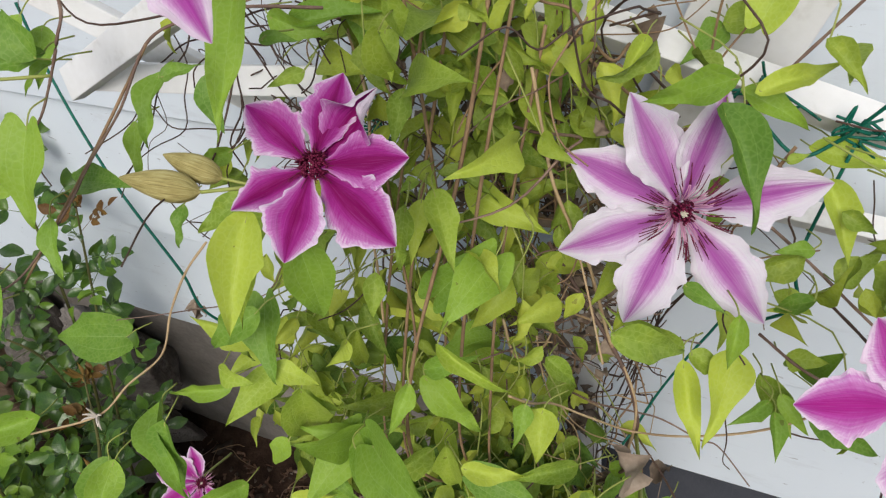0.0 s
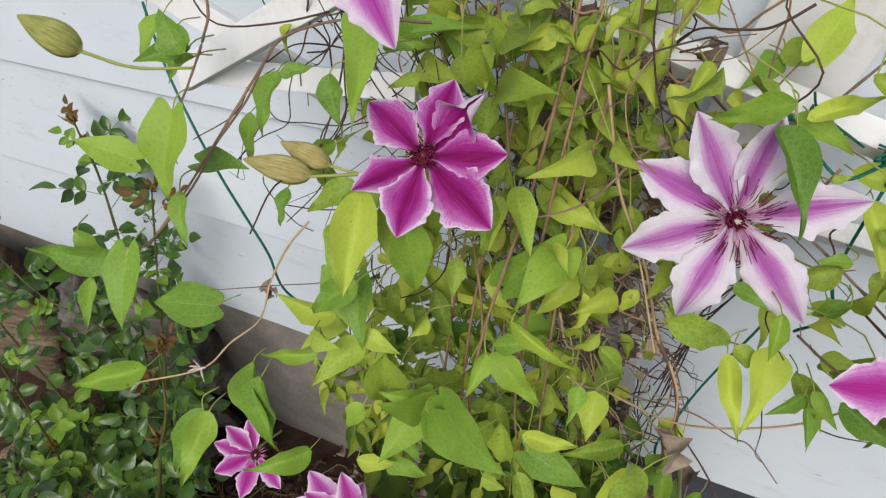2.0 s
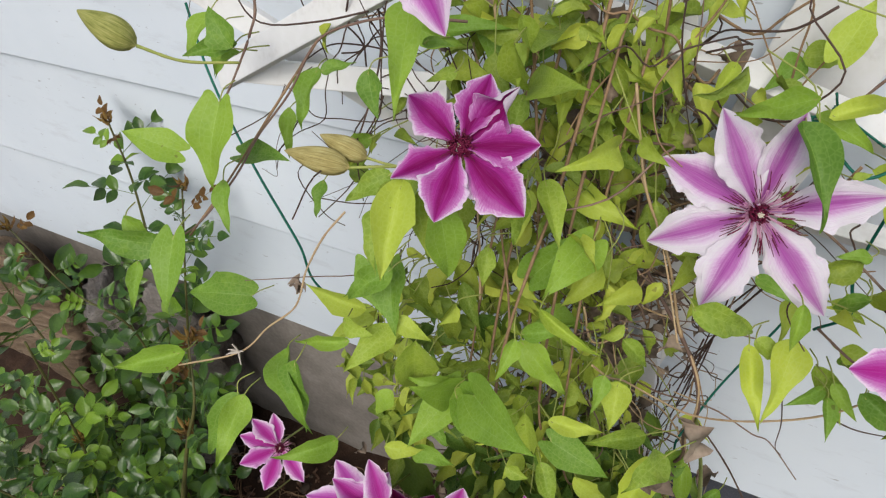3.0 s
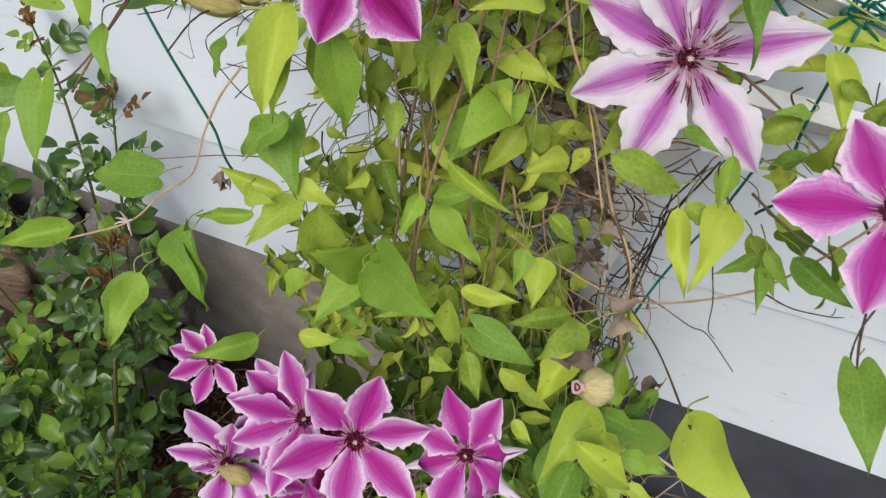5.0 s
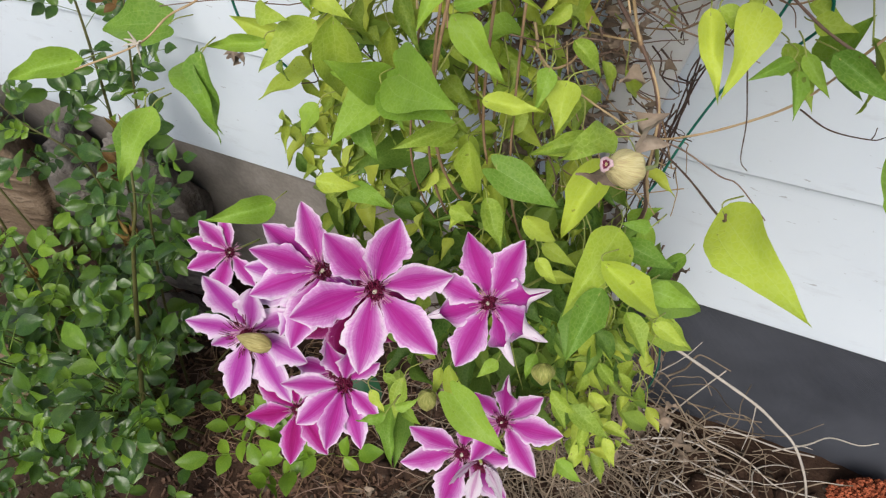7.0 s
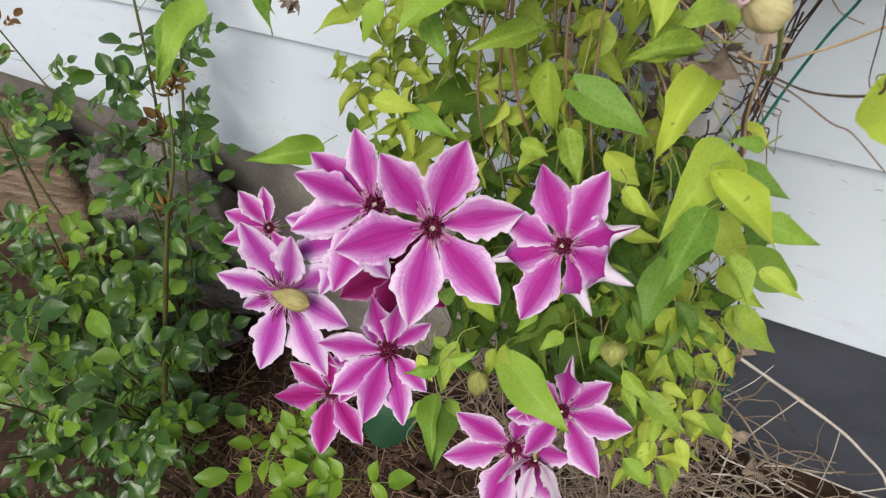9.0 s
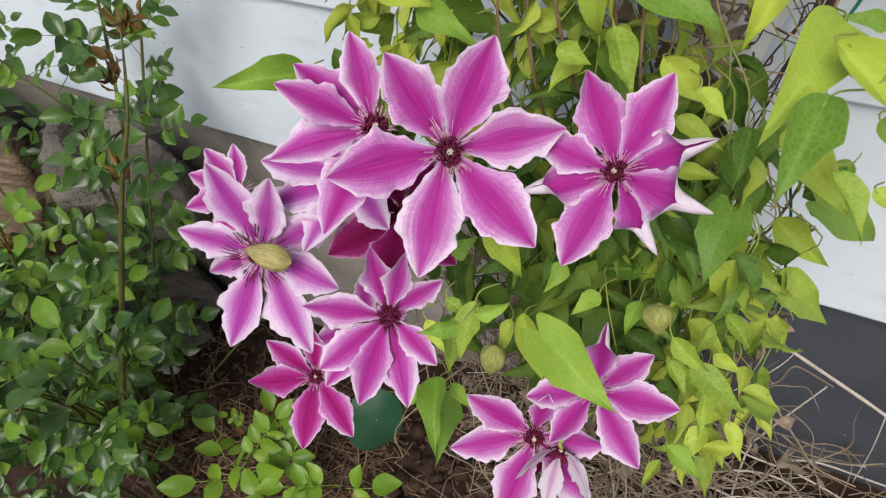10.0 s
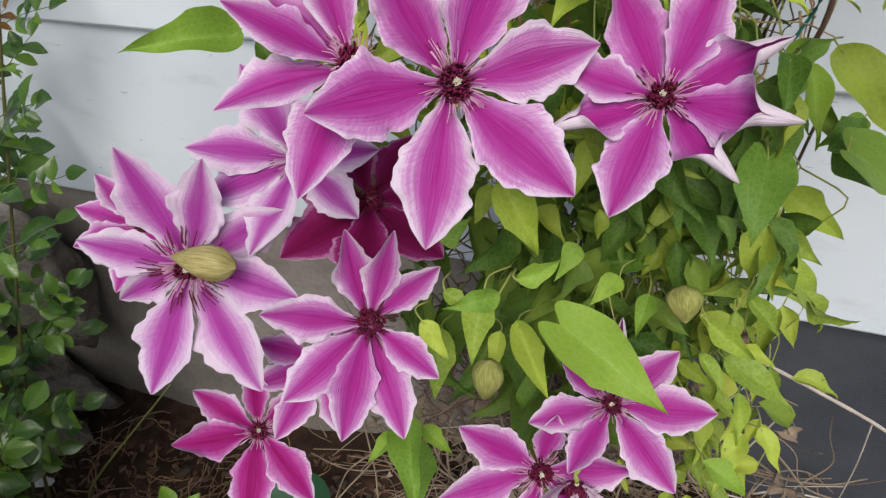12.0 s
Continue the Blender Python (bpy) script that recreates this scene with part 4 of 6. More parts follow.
leaf((-0.163, 0.190, 0.792), (-0.126, 0.214, 0.785), 0.32, clematis_deep)
leaf((-0.183, 0.131, 1.115), (-0.165, 0.118, 1.100), 0.50, clematis_green)
leaf((-0.182, 0.137, 1.110), (-0.127, 0.113, 1.122), 0.58, clematis_green)
leaf((-0.322, 0.204, 1.064), (-0.370, 0.198, 1.082), 0.42)
leaf((-0.343, 0.236, 1.012), (-0.369, 0.189, 1.009), 0.50)
leaf((-0.157, 0.177, 1.143), (-0.129, 0.194, 1.146), 0.42, clematis_green)
leaf((-0.195, 0.272, 0.993), (-0.159, 0.280, 0.976), 0.42)
leaf((-0.189, 0.209, 1.001), (-0.166, 0.181, 0.972), 0.36)
leaf((-0.169, 0.198, 0.963), (-0.144, 0.170, 0.941), 0.40, clematis_green)
leaf((-0.207, 0.220, 0.983), (-0.240, 0.200, 0.982), 0.40)
leaf((-0.026, 0.261, 1.290), (-0.066, 0.270, 1.265), 0.36, clematis_green)
leaf((-0.142, 0.387, 1.202), (-0.141, 0.349, 1.170), 0.42, clematis_green)
leaf((-0.197, 0.352, 1.212), (-0.143, 0.369, 1.218), 0.42, clematis_green)
leaf((-0.191, 0.284, 1.249), (-0.138, 0.258, 1.275), 0.45)
leaf((-0.083, 0.350, 1.240), (-0.094, 0.326, 1.221), 0.36)
leaf((-0.201, 0.288, 1.276), (-0.187, 0.261, 1.265), 0.50)
leaf((0.037, 0.245, 1.092), (0.053, 0.235, 1.082), 0.40, clematis_deep)
leaf((0.019, 0.242, 1.100), (0.037, 0.232, 1.082), 0.40, clematis_green)
leaf((0.027, 0.285, 1.066), (0.046, 0.270, 1.112), 0.48, clematis_green)
leaf((0.019, 0.300, 1.155), (0.000, 0.290, 1.158), 0.50, clematis_green)
leaf((0.024, 0.270, 1.150), (0.006, 0.270, 1.134), 0.50, clematis_green)
leaf((-0.036, 0.245, 1.174), (-0.013, 0.235, 1.170), 0.40, clematis_green)
leaf((-0.008, 0.235, 1.169), (-0.009, 0.220, 1.146), 0.42, clematis_green)


# sepals: angle round the centre, length, height of the tip over the centre


def petal_width(v):
    """Half width of a sepal along its length: narrow at its foot, broadest past the middle, drawn out to a point."""
    if v < 0.54:
        return 0.16 + 0.84 * math.sin(v / 0.54 * math.pi / 2) ** 1.75
    s = (v - 0.54) / 0.46
    return max((1 - s ** 1.9) ** 0.82 * (1 - 0.22 * s), 0.012)


def petal_mesh(seed, length, lift, width, material, curl=0.0, cup=0.2, roll=0.0):
    """One sepal along +y with wavy edges; cup lifts its edges, roll turns them in towards the tip."""
    rng = random.Random(seed)
    rows, cols = 45, 13
    ph = [rng.random() * 6.28 for _ in range(4)]
    bend = (rng.random() - 0.5) * 0.10
    twist, flop = rng.gauss(0, 0.22), rng.uniform(-0.16, 0.10)
    verts, uvs = [], []
    for i in range(rows):
        v = i / (rows - 1)
        half = width * length * 0.5 * petal_width(v)
        s = min(max((v - 0.42) / 0.4, 0), 1)
        turn = 2.4
        if roll > 0.8:
            # the margins fold in over the face, so that the tip is a pale closed claw
            s = min(max((v - 0.44) / 0.26, 0), 1)
            turn = 3.0
            half *= 1 + 0.12 * s
        phi = 0.05 + cup * 0.9 + roll * turn * s * s * (3 - 2 * s)
        for j in range(cols):
            u = 2 * j / (cols - 1) - 1
            env = min(v * 6, 1.0) * min((1 - v) * 5, 1.0)
            ripple = env * (0.065 * u * u * math.sin(13 * v + ph[0] + (2.1 if u > 0 else 0)) + 0.060 * abs(u) ** 4 * math.sin(27 * v + ph[1] + (1.0 if u > 0 else 0)) + 0.034 * abs(u) ** 6 * math.sin(52 * v + ph[2] + 3 * u) + 0.014 * (abs(u) > 0.99) * (rng.random() - 0.5))
            x = half * math.sin(phi * u) / phi * (1 + ripple) + bend * length * v * v
            y = 0.0035 + (length - 0.0035) * v
            rise = lift * (0.25 * v + 0.75 * v * v) + 0.06 * length * math.sin(math.pi * v) - curl * length * max(0, v - 0.6) ** 2 * 1.2
            groove = -0.17 * half * math.exp(-(u * 4.5) ** 2) - 0.07 * half * math.exp(-((abs(u) - 0.36) * 8) ** 2) + 0.07 * half * math.exp(-((abs(u) - 0.2) * 8) ** 2)
            z = groove + half * (1 - math.cos(phi * u)) / phi + ripple * half * 1.3 + flop * half * u ** 4 * env
            k = twist * v ** 1.3
            verts.append((x * math.cos(k) - z * math.sin(k), y, rise + z * math.cos(k) + x * math.sin(k)))
            uvs.append((0.5 + 0.5 * u, v))
    # the under side, paler, a hair's breadth below
    top = np.array(verts).reshape(rows, cols, 3)
    du, dv = np.gradient(top, axis=1), np.gradient(top, axis=0)
    n = np.cross(du, dv)
    n /= np.linalg.norm(n, axis=2, keepdims=True) + 1e-12
    low = (top - n * 0.00022).reshape(-1, 3)
    faces = grid_faces(rows, cols)
    front = len(faces)
    faces += [f[::-1] for f in grid_faces(rows, cols, rows * cols)]
    me = mesh_of("petal", list(verts) + [tuple(q) for q in low], faces, [material, petal_back], uvs + uvs)
    me.polygons.foreach_set("material_index", np.array([0] * front + [1] * (len(faces) - front), dtype=np.int32))
    return me


flower_count = [0]


def flower(at, facing, material, width, sepals, cup=0.2, roll=0.0, centre="disc", label="", stalk=1.0):
    """A bloom: sepals round a centre, stamens with dark anthers, pale styles in the middle. centre: disc, open or closed."""
    flower_count[0] += 1
    seed = 1000 * flower_count[0]
    rng = random.Random(seed)
    z = Vector(facing).normalized()
    x = Vector((0, 0, 1)).cross(z).normalized()
    y = z.cross(x)
    m = Matrix((x, y, z)).transposed().to_4x4()
    m.translation = Vector(at)
    mean = sum(s[1] for s in sepals) / len(sepals)
    size = 1.42 * min(max(mean / 0.056, 0.76), 1.15)
    verts, faces = [], []
    for k in range(22):
        a, r = 2.4 * k, 0.0019 * math.sqrt(k / 22) * size
        r *= 0.48
        top = Vector((math.cos(a) * r * 1.2, math.sin(a) * r * 1.2, ((0.0062 if centre != "closed" else 0.0035) + rng.random() * 0.0010) * size))
        v, f = tube_data([(math.cos(a) * r, math.sin(a) * r, 0.0), tuple(top * 0.6), tuple(top)], 0.00045, 0.00028, 5, offset=len(verts))
        verts += v
        faces += f
    head = child("flower", mesh_of("flower", verts, faces, pistil_mat), vine, m, label)
    for k, (angle, length, lift, *own) in enumerate(sorted(sepals)):
        me = petal_mesh(seed + k, length, lift + 0.004 * (k % 2), width * (0.93 + 0.14 * rng.random()), material, curl=0.2 * rng.random(), cup=cup * (0.5 + 0.4 * rng.random()) * (1.0 if k % 2 else 0.5), roll=own[0] if own else roll * (0.5 + 0.6 * rng.random()))
        child("petal", me, head, m @ pose(0, 0, 0.0034 * (k % 2), 0, 0, angle - 90) @ pose(0, 0, 0, 0, 7 * (1 if len(sepals) % 2 else 0.4), 0))
    pale, dark = [], []

    def hair(radius0, reach, up0, up1, bow, thick, store, tip=0.0):
        a = rng.random() * 6.283
        c, s = math.cos(a), math.sin(a)
        sway = rng.gauss(0, 0.12)
        c2, s2 = math.cos(a + sway), math.sin(a + sway)
        p0 = Vector((c * radius0, s * radius0, up0)) * size
        p2 = Vector((c2 * reach, s2 * reach, up1)) * size
        p1 = (p0 + p2) / 2 + Vector((0, 0, bow)) * size
        path = smooth_path([p0, p1, p2], 4)
        if tip:
            cut = int(len(path) * (1 - tip))
            pale.append((path[:cut + 1], thick, thick * 0.9))
            dark.append((path[cut:], thick * 0.95, thick * 0.7))
        else:
            store.append((path, thick, thick * 0.75))

    ring = {"disc": 120, "open": 70, "closed": 130}[centre]
    for _ in range(ring):
        r0 = rng.uniform(0.0016, 0.0048) * (1.25 if centre == "closed" else 1.0)
        lean = rng.uniform(-0.0012, 0.0009) if centre != "closed" else rng.uniform(-0.0022, 0.0006)
        if centre == "open":
            r0, lean = rng.uniform(0.0012, 0.0040), rng.uniform(-0.0008, 0.0008)
        hair(r0, max(r0 + lean, 0.0004), 0.001, rng.uniform(0.0052, 0.0072), 0.0004, 0.00062, dark)
    outer = {"disc": 60, "open": 84, "closed": 34}[centre]
    for _ in range(outer):
        far = rng.uniform(0.0065, 0.0125) if centre != "open" else rng.uniform(0.0085, 0.0165)
        lift = 0.0040 if centre == "open" else 0.0
        hair(0.0028, far, 0.0015, 0.0052 + lift - far * 0.12 + rng.uniform(-0.0010, 0.0014), 0.0018 + lift * 0.3, 0.00031 if centre == "open" else 0.00024, dark if centre == "closed" else pale, 0.46 if centre == "open" else (0.3 if centre == "disc" and rng.random() < 0.4 else 0.0))
    child("stamen_ring", tubes("stamen_ring", pale, filament, 4), head, m)["kind"] = "stuff"
    child("anther_tuft", tubes("anther_tuft", dark, anther, 5), head, m, "dark purple anthers")["kind"] = "stuff"
    run = [m @ Vector((0, 0, -0.001)), m @ Vector((0, 0, -0.025 * stalk)), Vector(at) - z * 0.05 * stalk + Vector((0.01, 0.03, -0.01))]
    child("flower_stalk", tubes("flower_stalk", [(smooth_path(run, 5), 0.0016, 0.0013)], vine_green, 6), head)
    return head


flower((-0.181, 0.183, 1.283), (0.31, -0.54, 0.79), petal_deep, 0.61, [(126, 0.040, 0.002, 0.25), (61, 0.041, -0.004), (37, 0.041, 0.014, 0.95), (-8, 0.041, 0.0), (-55, 0.049, 0.004), (-115, 0.042, 0.006), (-164, 0.040, 0.002, 0.2)], centre="closed", label="deep magenta clematis flower with thin pale edges")
flower((-0.046, 0.273, 1.198), (0.36, -0.77, 0.53), petal_pale, 0.48, [(145, 0.062, -0.008), (107, 0.066, 0.006), (68, 0.062, 0.010), (8, 0.068, 0.010), (-58, 0.071, 0.014), (-119, 0.065, 0.0), (-165, 0.064, -0.008)], cup=0.12, centre="open", label="wide white clematis flower with mauve bars")
flower((-0.209, 0.092, 0.959), (0.55, -0.64, 0.53), petal_mid, 0.52, [(113, 0.056, 0.016), (60, 0.058, 0.011), (0, 0.056, 0.020), (-61, 0.061, 0.017), (-118, 0.065, 0.009), (177, 0.060, 0.014)], label="large open magenta clematis flower with pale edges")
flower((-0.131, 0.119, 0.946), (0.04, -0.66, 0.75), petal_mid, 0.52, [(117, 0.051, 0.010, 0.6), (69, 0.052, 0.005, 0.1), (27, 0.049, 0.016, 0.95), (-14, 0.051, 0.012, 1.0), (-50, 0.046, 0.017, 1.0), (-104, 0.052, 0.001, 0.05), (-152, 0.046, 0.016, 1.0), (172, 0.042, 0.002, 0.1)], cup=0.2, roll=1.0, label="magenta clematis flower with rolled white tips")
flower((-0.246, 0.055, 0.852), (0.55, -0.60, 0.58), petal_mid, 0.46, [(92, 0.045, 0.018, 0.65), (64, 0.043, 0.024, 0.65), (26, 0.039, 0.024, 0.3), (-54, 0.037, 0.013), (-91, 0.053, 0.018), (-125, 0.052, 0.012), (-154, 0.052, 0.004), (155, 0.050, 0.007)], centre="closed", label="magenta clematis flower with eight narrow petals")
flower((-0.349, 0.063, 0.857), (0.34, -0.82, 0.46), petal_soft, 0.45, [(107, 0.067, 0.020), (67, 0.060, 0.022), (28, 0.060, 0.014), (-14, 0.060, 0.020), (-69, 0.073, 0.013), (-113, 0.070, 0.004), (-162, 0.043, 0.003), (156, 0.052, 0.012)], centre="open", label="pink-barred clematis flower behind a tan bud")
flower((-0.338, 0.053, 0.736), (0.50, -0.45, 0.72), petal_hot, 0.48, [(127, 0.045, 0.005), (168, 0.049, -0.002, 0.6), (-120, 0.054, 0.005), (-73, 0.051, 0.013), (20, 0.036, 0.012), (75, 0.036, 0.012)], roll=0.25, label="small magenta clematis flower low in the cluster")
flower((-0.141, 0.115, 0.757), (0.07, -0.62, 0.79), petal_mid, 0.48, [(89, 0.046, 0.016, 0.85), (47, 0.046, 0.011), (2, 0.055, -0.002), (-48, 0.056, -0.003), (-113, 0.043, 0.010), (-160, 0.047, 0.004), (147, 0.035, 0.010, 0.4)], roll=0.25, label="magenta clematis flower half under a leaf")
flower((-0.175, 0.088, 0.719), (0.36, -0.78, 0.51), petal_mid, 0.5, [(138, 0.057, 0.011), (75, 0.038, 0.014), (3, 0.051, 0.012), (-52, 0.061, 0.010), (-113, 0.068, -0.004), (-172, 0.060, 0.008)], roll=0.25, label="magenta clematis flower low over dry stems")
flower((-0.500, 0.168, 0.770), (0.55, -0.42, 0.70), petal_mid, 0.46, [(75, 0.042, 0.016), (108, 0.047, 0.008), (140, 0.048, 0.0), (176, 0.048, 0.0), (-132, 0.052, 0.002), (-75, 0.046, 0.012)], label="small magenta clematis flower beside a leaf")
flower((-0.249, 0.087, 0.964), (0.45, -0.35, 0.82), petal_mid, 0.44, [(86, 0.052, 0.004), (116, 0.056, 0.0), (141, 0.052, 0.014), (170, 0.056, -0.006), (-138, 0.060, 0.0)], label="magenta clematis flower behind a larger one")
flower((-0.303, 0.112, 0.896), (0.25, -0.62, 0.72), petal_soft, 0.50, [(168, 0.058, 0.006), (-160, 0.056, 0.006), (120, 0.052, 0.010), (-115, 0.054, 0.006), (-50, 0.044, 0.010), (0, 0.042, 0.012), (60, 0.042, 0.012)], label="paler clematis flower hidden in the cluster")
flower((0.063, 0.186, 1.207), (0.05, -0.72, 0.68), petal_mid, 0.60, [(-173, 0.046, 0.014), (128, 0.040, 0.006), (-91, 0.042, 0.011), (-35, 0.043, 0.008), (25, 0.043, 0.010), (75, 0.041, 0.008)], label="magenta clematis flower with broad pale edges")
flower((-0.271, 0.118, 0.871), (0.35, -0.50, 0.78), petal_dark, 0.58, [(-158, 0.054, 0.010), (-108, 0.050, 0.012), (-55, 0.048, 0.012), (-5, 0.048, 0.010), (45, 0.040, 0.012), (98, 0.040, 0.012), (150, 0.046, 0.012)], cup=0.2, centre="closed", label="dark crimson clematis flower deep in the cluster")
flower((-0.163, 0.143, 1.428), (0.30, -0.58, 0.76), petal_soft, 0.46, [(-73, 0.050, -0.003), (30, 0.038, 0.004), (72, 0.042, 0.004), (112, 0.042, 0.004), (152, 0.038, 0.004)], label="pale pink clematis flower at the top of the vine")
flower((0.142, 0.200, 1.084), (0.15, -0.70, 0.68), petal_mid, 0.46, [(-170, 0.046, 0.008), (140, 0.046, 0.008), (-110, 0.046, 0.008), (80, 0.046, 0.008), (20, 0.046, 0.008), (-45, 0.046, 0.008)], label="magenta clematis flower on a dark stalk")
flower((-0.309, 0.092, 0.764), (0.35, -0.60, 0.70), petal_mid, 0.46, [(-128, 0.050, 0.008), (-170, 0.042, 0.006), (150, 0.040, 0.008), (-82, 0.044, 0.006), (30, 0.042, 0.012), (90, 0.040, 0.012)], label="magenta clematis flower wedged behind two others")



def bud(base, tip, radius, material=bud_mat, ribs=6, label="", mouth=0.0):
    """A closed bud: a ribbed spindle, pointed at its tip."""
    b, t = Vector(base), Vector(tip)
    n = (t - b).length
    rows, cols = 16, 30
    verts, uvs = [], []
    for i in range(rows + 1):
        v = i / rows
        r = radius * (math.sin(math.pi * (v ** 0.78) * 0.985 + 0.012)) ** 0.8 * (1 - 0.25 * v)
        if mouth and v > 0.6:
            r = max(r, radius * mouth * (1 + 0.25 * (v - 0.6)))
        for k in range(cols):
            a = 2 * math.pi * k / cols
            rr = r * (1 + 0.13 * abs(math.sin(a * ribs / 2)) + 0.02 * math.sin(a * 13))
            tw = a + 0.25 * v
            verts.append((rr * math.cos(tw), n * v, rr * math.sin(tw)))
            uvs.append((abs(2 * k / cols - 1), v))
    faces = [(i * cols + k, i * cols + (k + 1) % cols, (i + 1) * cols + (k + 1) % cols, (i + 1) * cols + k) for i in range(rows) for k in range(cols)]
    faces += [tuple(range(cols)), tuple(rows * cols + k for k in range(cols))[::-1]]
    m, _ = bar_between(b, t, 1, 1)
    y = (t - b).normalized()
    zz = y.cross(Vector((0.2, 0.9, 0.3))).normalized()
    xx = y.cross(zz)
    m = Matrix((xx, y, zz)).transposed().to_4x4()
    m.translation = b
    ob = child("bud", mesh_of("bud", verts, faces, material, uvs), vine, m, label)
    if mouth:
        rim, deep, cols = radius * mouth * 1.2, n * 0.35, 24
        ring = [(s * rim * (1 + 0.12 * math.sin(3 * a + 1) + 0.08 * math.sin(7 * a)) * math.cos(a), n + h, s * rim * (1 + 0.12 * math.sin(3 * a + 1) + 0.08 * math.sin(7 * a)) * math.sin(a)) for s, h in ((1.0, -0.0006), (0.92, 0.0012), (0.6, 0.0004), (0.1, -0.0002)) for a in [2 * math.pi * k / cols for k in range(cols)]]
        fs = [(i * cols + k, i * cols + (k + 1) % cols, (i + 1) * cols + (k + 1) % cols, (i + 1) * cols + k) for i in range(3) for k in range(cols)]
        me = mesh_of("mouth", ring, fs, [mouth_pink, anther])
        me.polygons.foreach_set("material_index", np.array([0] * (2 * cols) + [1] * cols, dtype=np.int32))
        child("mouth", me, ob, m, "pink rim with a dark opening")
    return ob


bud((-0.270, 0.190, 1.240), (-0.307, 0.178, 1.254), 0.0085, bud_mat, label="tan closed flower bud")
bud((-0.267, 0.204, 1.237), (-0.296, 0.200, 1.252), 0.0075, bud_mat, label="tan closed flower bud")
bud((-0.377, 0.163, 1.326), (-0.402, 0.155, 1.350), 0.0095, green_bud, label="greenish closed flower bud")
bud((-0.028, 0.110, 1.124), (-0.038, 0.096, 1.139), 0.0092, pink_bud, label="plump pinkish bud about to open", mouth=0.30)
bud((-0.308, 0.050, 0.876), (-0.341, 0.046, 0.879), 0.0085, bud_mat, label="tan bud across an open flower")
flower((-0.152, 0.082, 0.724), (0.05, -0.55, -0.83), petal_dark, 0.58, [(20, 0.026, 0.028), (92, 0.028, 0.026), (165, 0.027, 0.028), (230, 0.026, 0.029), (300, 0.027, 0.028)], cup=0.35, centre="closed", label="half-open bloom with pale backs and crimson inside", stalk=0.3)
bud((-0.114, 0.150, 0.822), (-0.110, 0.137, 0.808), 0.010, green_bud, label="round greenish bud")
bud((-0.205, 0.100, 0.790), (-0.207, 0.092, 0.765), 0.009, green_bud, label="round greenish bud")


def stem(points, r0, r1, material=vine_brown, sides=7):
    return child("stem", tubes("stem", [(smooth_path(points, 7), r0, r1)], material, sides, 0.25, len(vine.children)), vine)


stem([(-0.127, 0.303, 1.185), (-0.097, 0.262, 1.163), (-0.071, 0.217, 1.127)], 0.0006, 0.0007, vine_pale)
# the bare cane, pale above its knot, a doubled brown stem below it
stem([(-0.130, 0.305, 1.25), (-0.118, 0.285, 1.202), (-0.111, 0.280, 1.177), (-0.097, 0.276, 1.139), (-0.090, 0.272, 1.110), (-0.085, 0.270, 1.080), (-0.081, 0.268, 1.066)], 0.0010, 0.0011, vine_pale)
stem([(-0.083, 0.270, 1.071), (-0.081, 0.268, 1.066), (-0.079, 0.267, 1.061)], 0.0018, 0.0014, vine_tan)
stem([(-0.130, 0.300, 1.118), (-0.104, 0.284, 1.088), (-0.081, 0.268, 1.066), (-0.069, 0.258, 1.051), (-0.062, 0.250, 1.035), (-0.059, 0.244, 1.011), (-0.068, 0.250, 0.966), (-0.072, 0.260, 0.907), (-0.115, 0.275, 0.80), (-0.14, 0.31, 0.6), (-0.16, 0.33, 0.17)], 0.0014, 0.0017)
stem([(-0.079, 0.267, 1.064), (-0.067, 0.2565, 1.050), (-0.0605, 0.2485, 1.033), (-0.0605, 0.242, 1.010), (-0.066, 0.248, 0.966), (-0.070, 0.262, 0.91), (-0.10, 0.29, 0.80)], 0.0009, 0.0010, vine_pale)
stem([(-0.117, 0.190, 1.114), (-0.112, 0.205, 1.083), (-0.106, 0.221, 1.059), (-0.088, 0.230, 1.037), (-0.064, 0.240, 1.014), (-0.033, 0.238, 1.028), (-0.001, 0.238, 1.050), (0.020, 0.240, 1.067), (0.035, 0.240, 1.088), (0.053, 0.240, 1.119), (0.075, 0.25, 1.15)], 0.0008, 0.0007, vine_pale)
stem([(0.023, 0.243, 1.061), (0.041, 0.255, 1.039), (0.064, 0.265, 1.029), (0.071, 0.263, 1.035)], 0.0006, 0.0003, tendril_dark)
stem([(0.064, 0.265, 1.029), (0.065, 0.264, 1.034), (0.065, 0.263, 1.041)], 0.0004, 0.0003, tendril_dark)
stem([(-0.010, 0.232, 1.108), (-0.006, 0.225, 1.090), (-0.003, 0.230, 1.055), (-0.003, 0.235, 1.019), (0.002, 0.235, 1.010)], 0.0005, 0.0003, tendril_dark)
stem([(0.079, 0.222, 1.104), (0.076, 0.220, 1.080), (0.077, 0.216, 1.060), (0.080, 0.200, 1.073)], 0.0006, 0.0005, tendril_dark)
stem([(-0.282, 0.185, 1.203), (-0.296, 0.172, 1.187), (-0.306, 0.156, 1.167), (-0.306, 0.136, 1.152), (-0.313, 0.113, 1.152), (-0.325, 0.093, 1.144), (-0.372, 0.074, 1.129)], 0.00075, 0.0006, vine_pale)
stem([(-0.22, 0.27, 1.30), (-0.254, 0.254, 1.308), (-0.284, 0.244, 1.305), (-0.307, 0.233, 1.296), (-0.320, 0.209, 1.272), (-0.337, 0.187, 1.251), (-0.336, 0.158, 1.242), (-0.349, 0.125, 1.225), (-0.359, 0.101, 1.226)], 0.0009, 0.0006)
stem([(-0.307, 0.233, 1.296), (-0.334, 0.200, 1.259), (-0.347, 0.155, 1.233), (-0.373, 0.131, 1.202)], 0.0009, 0.0007, vine_tan)
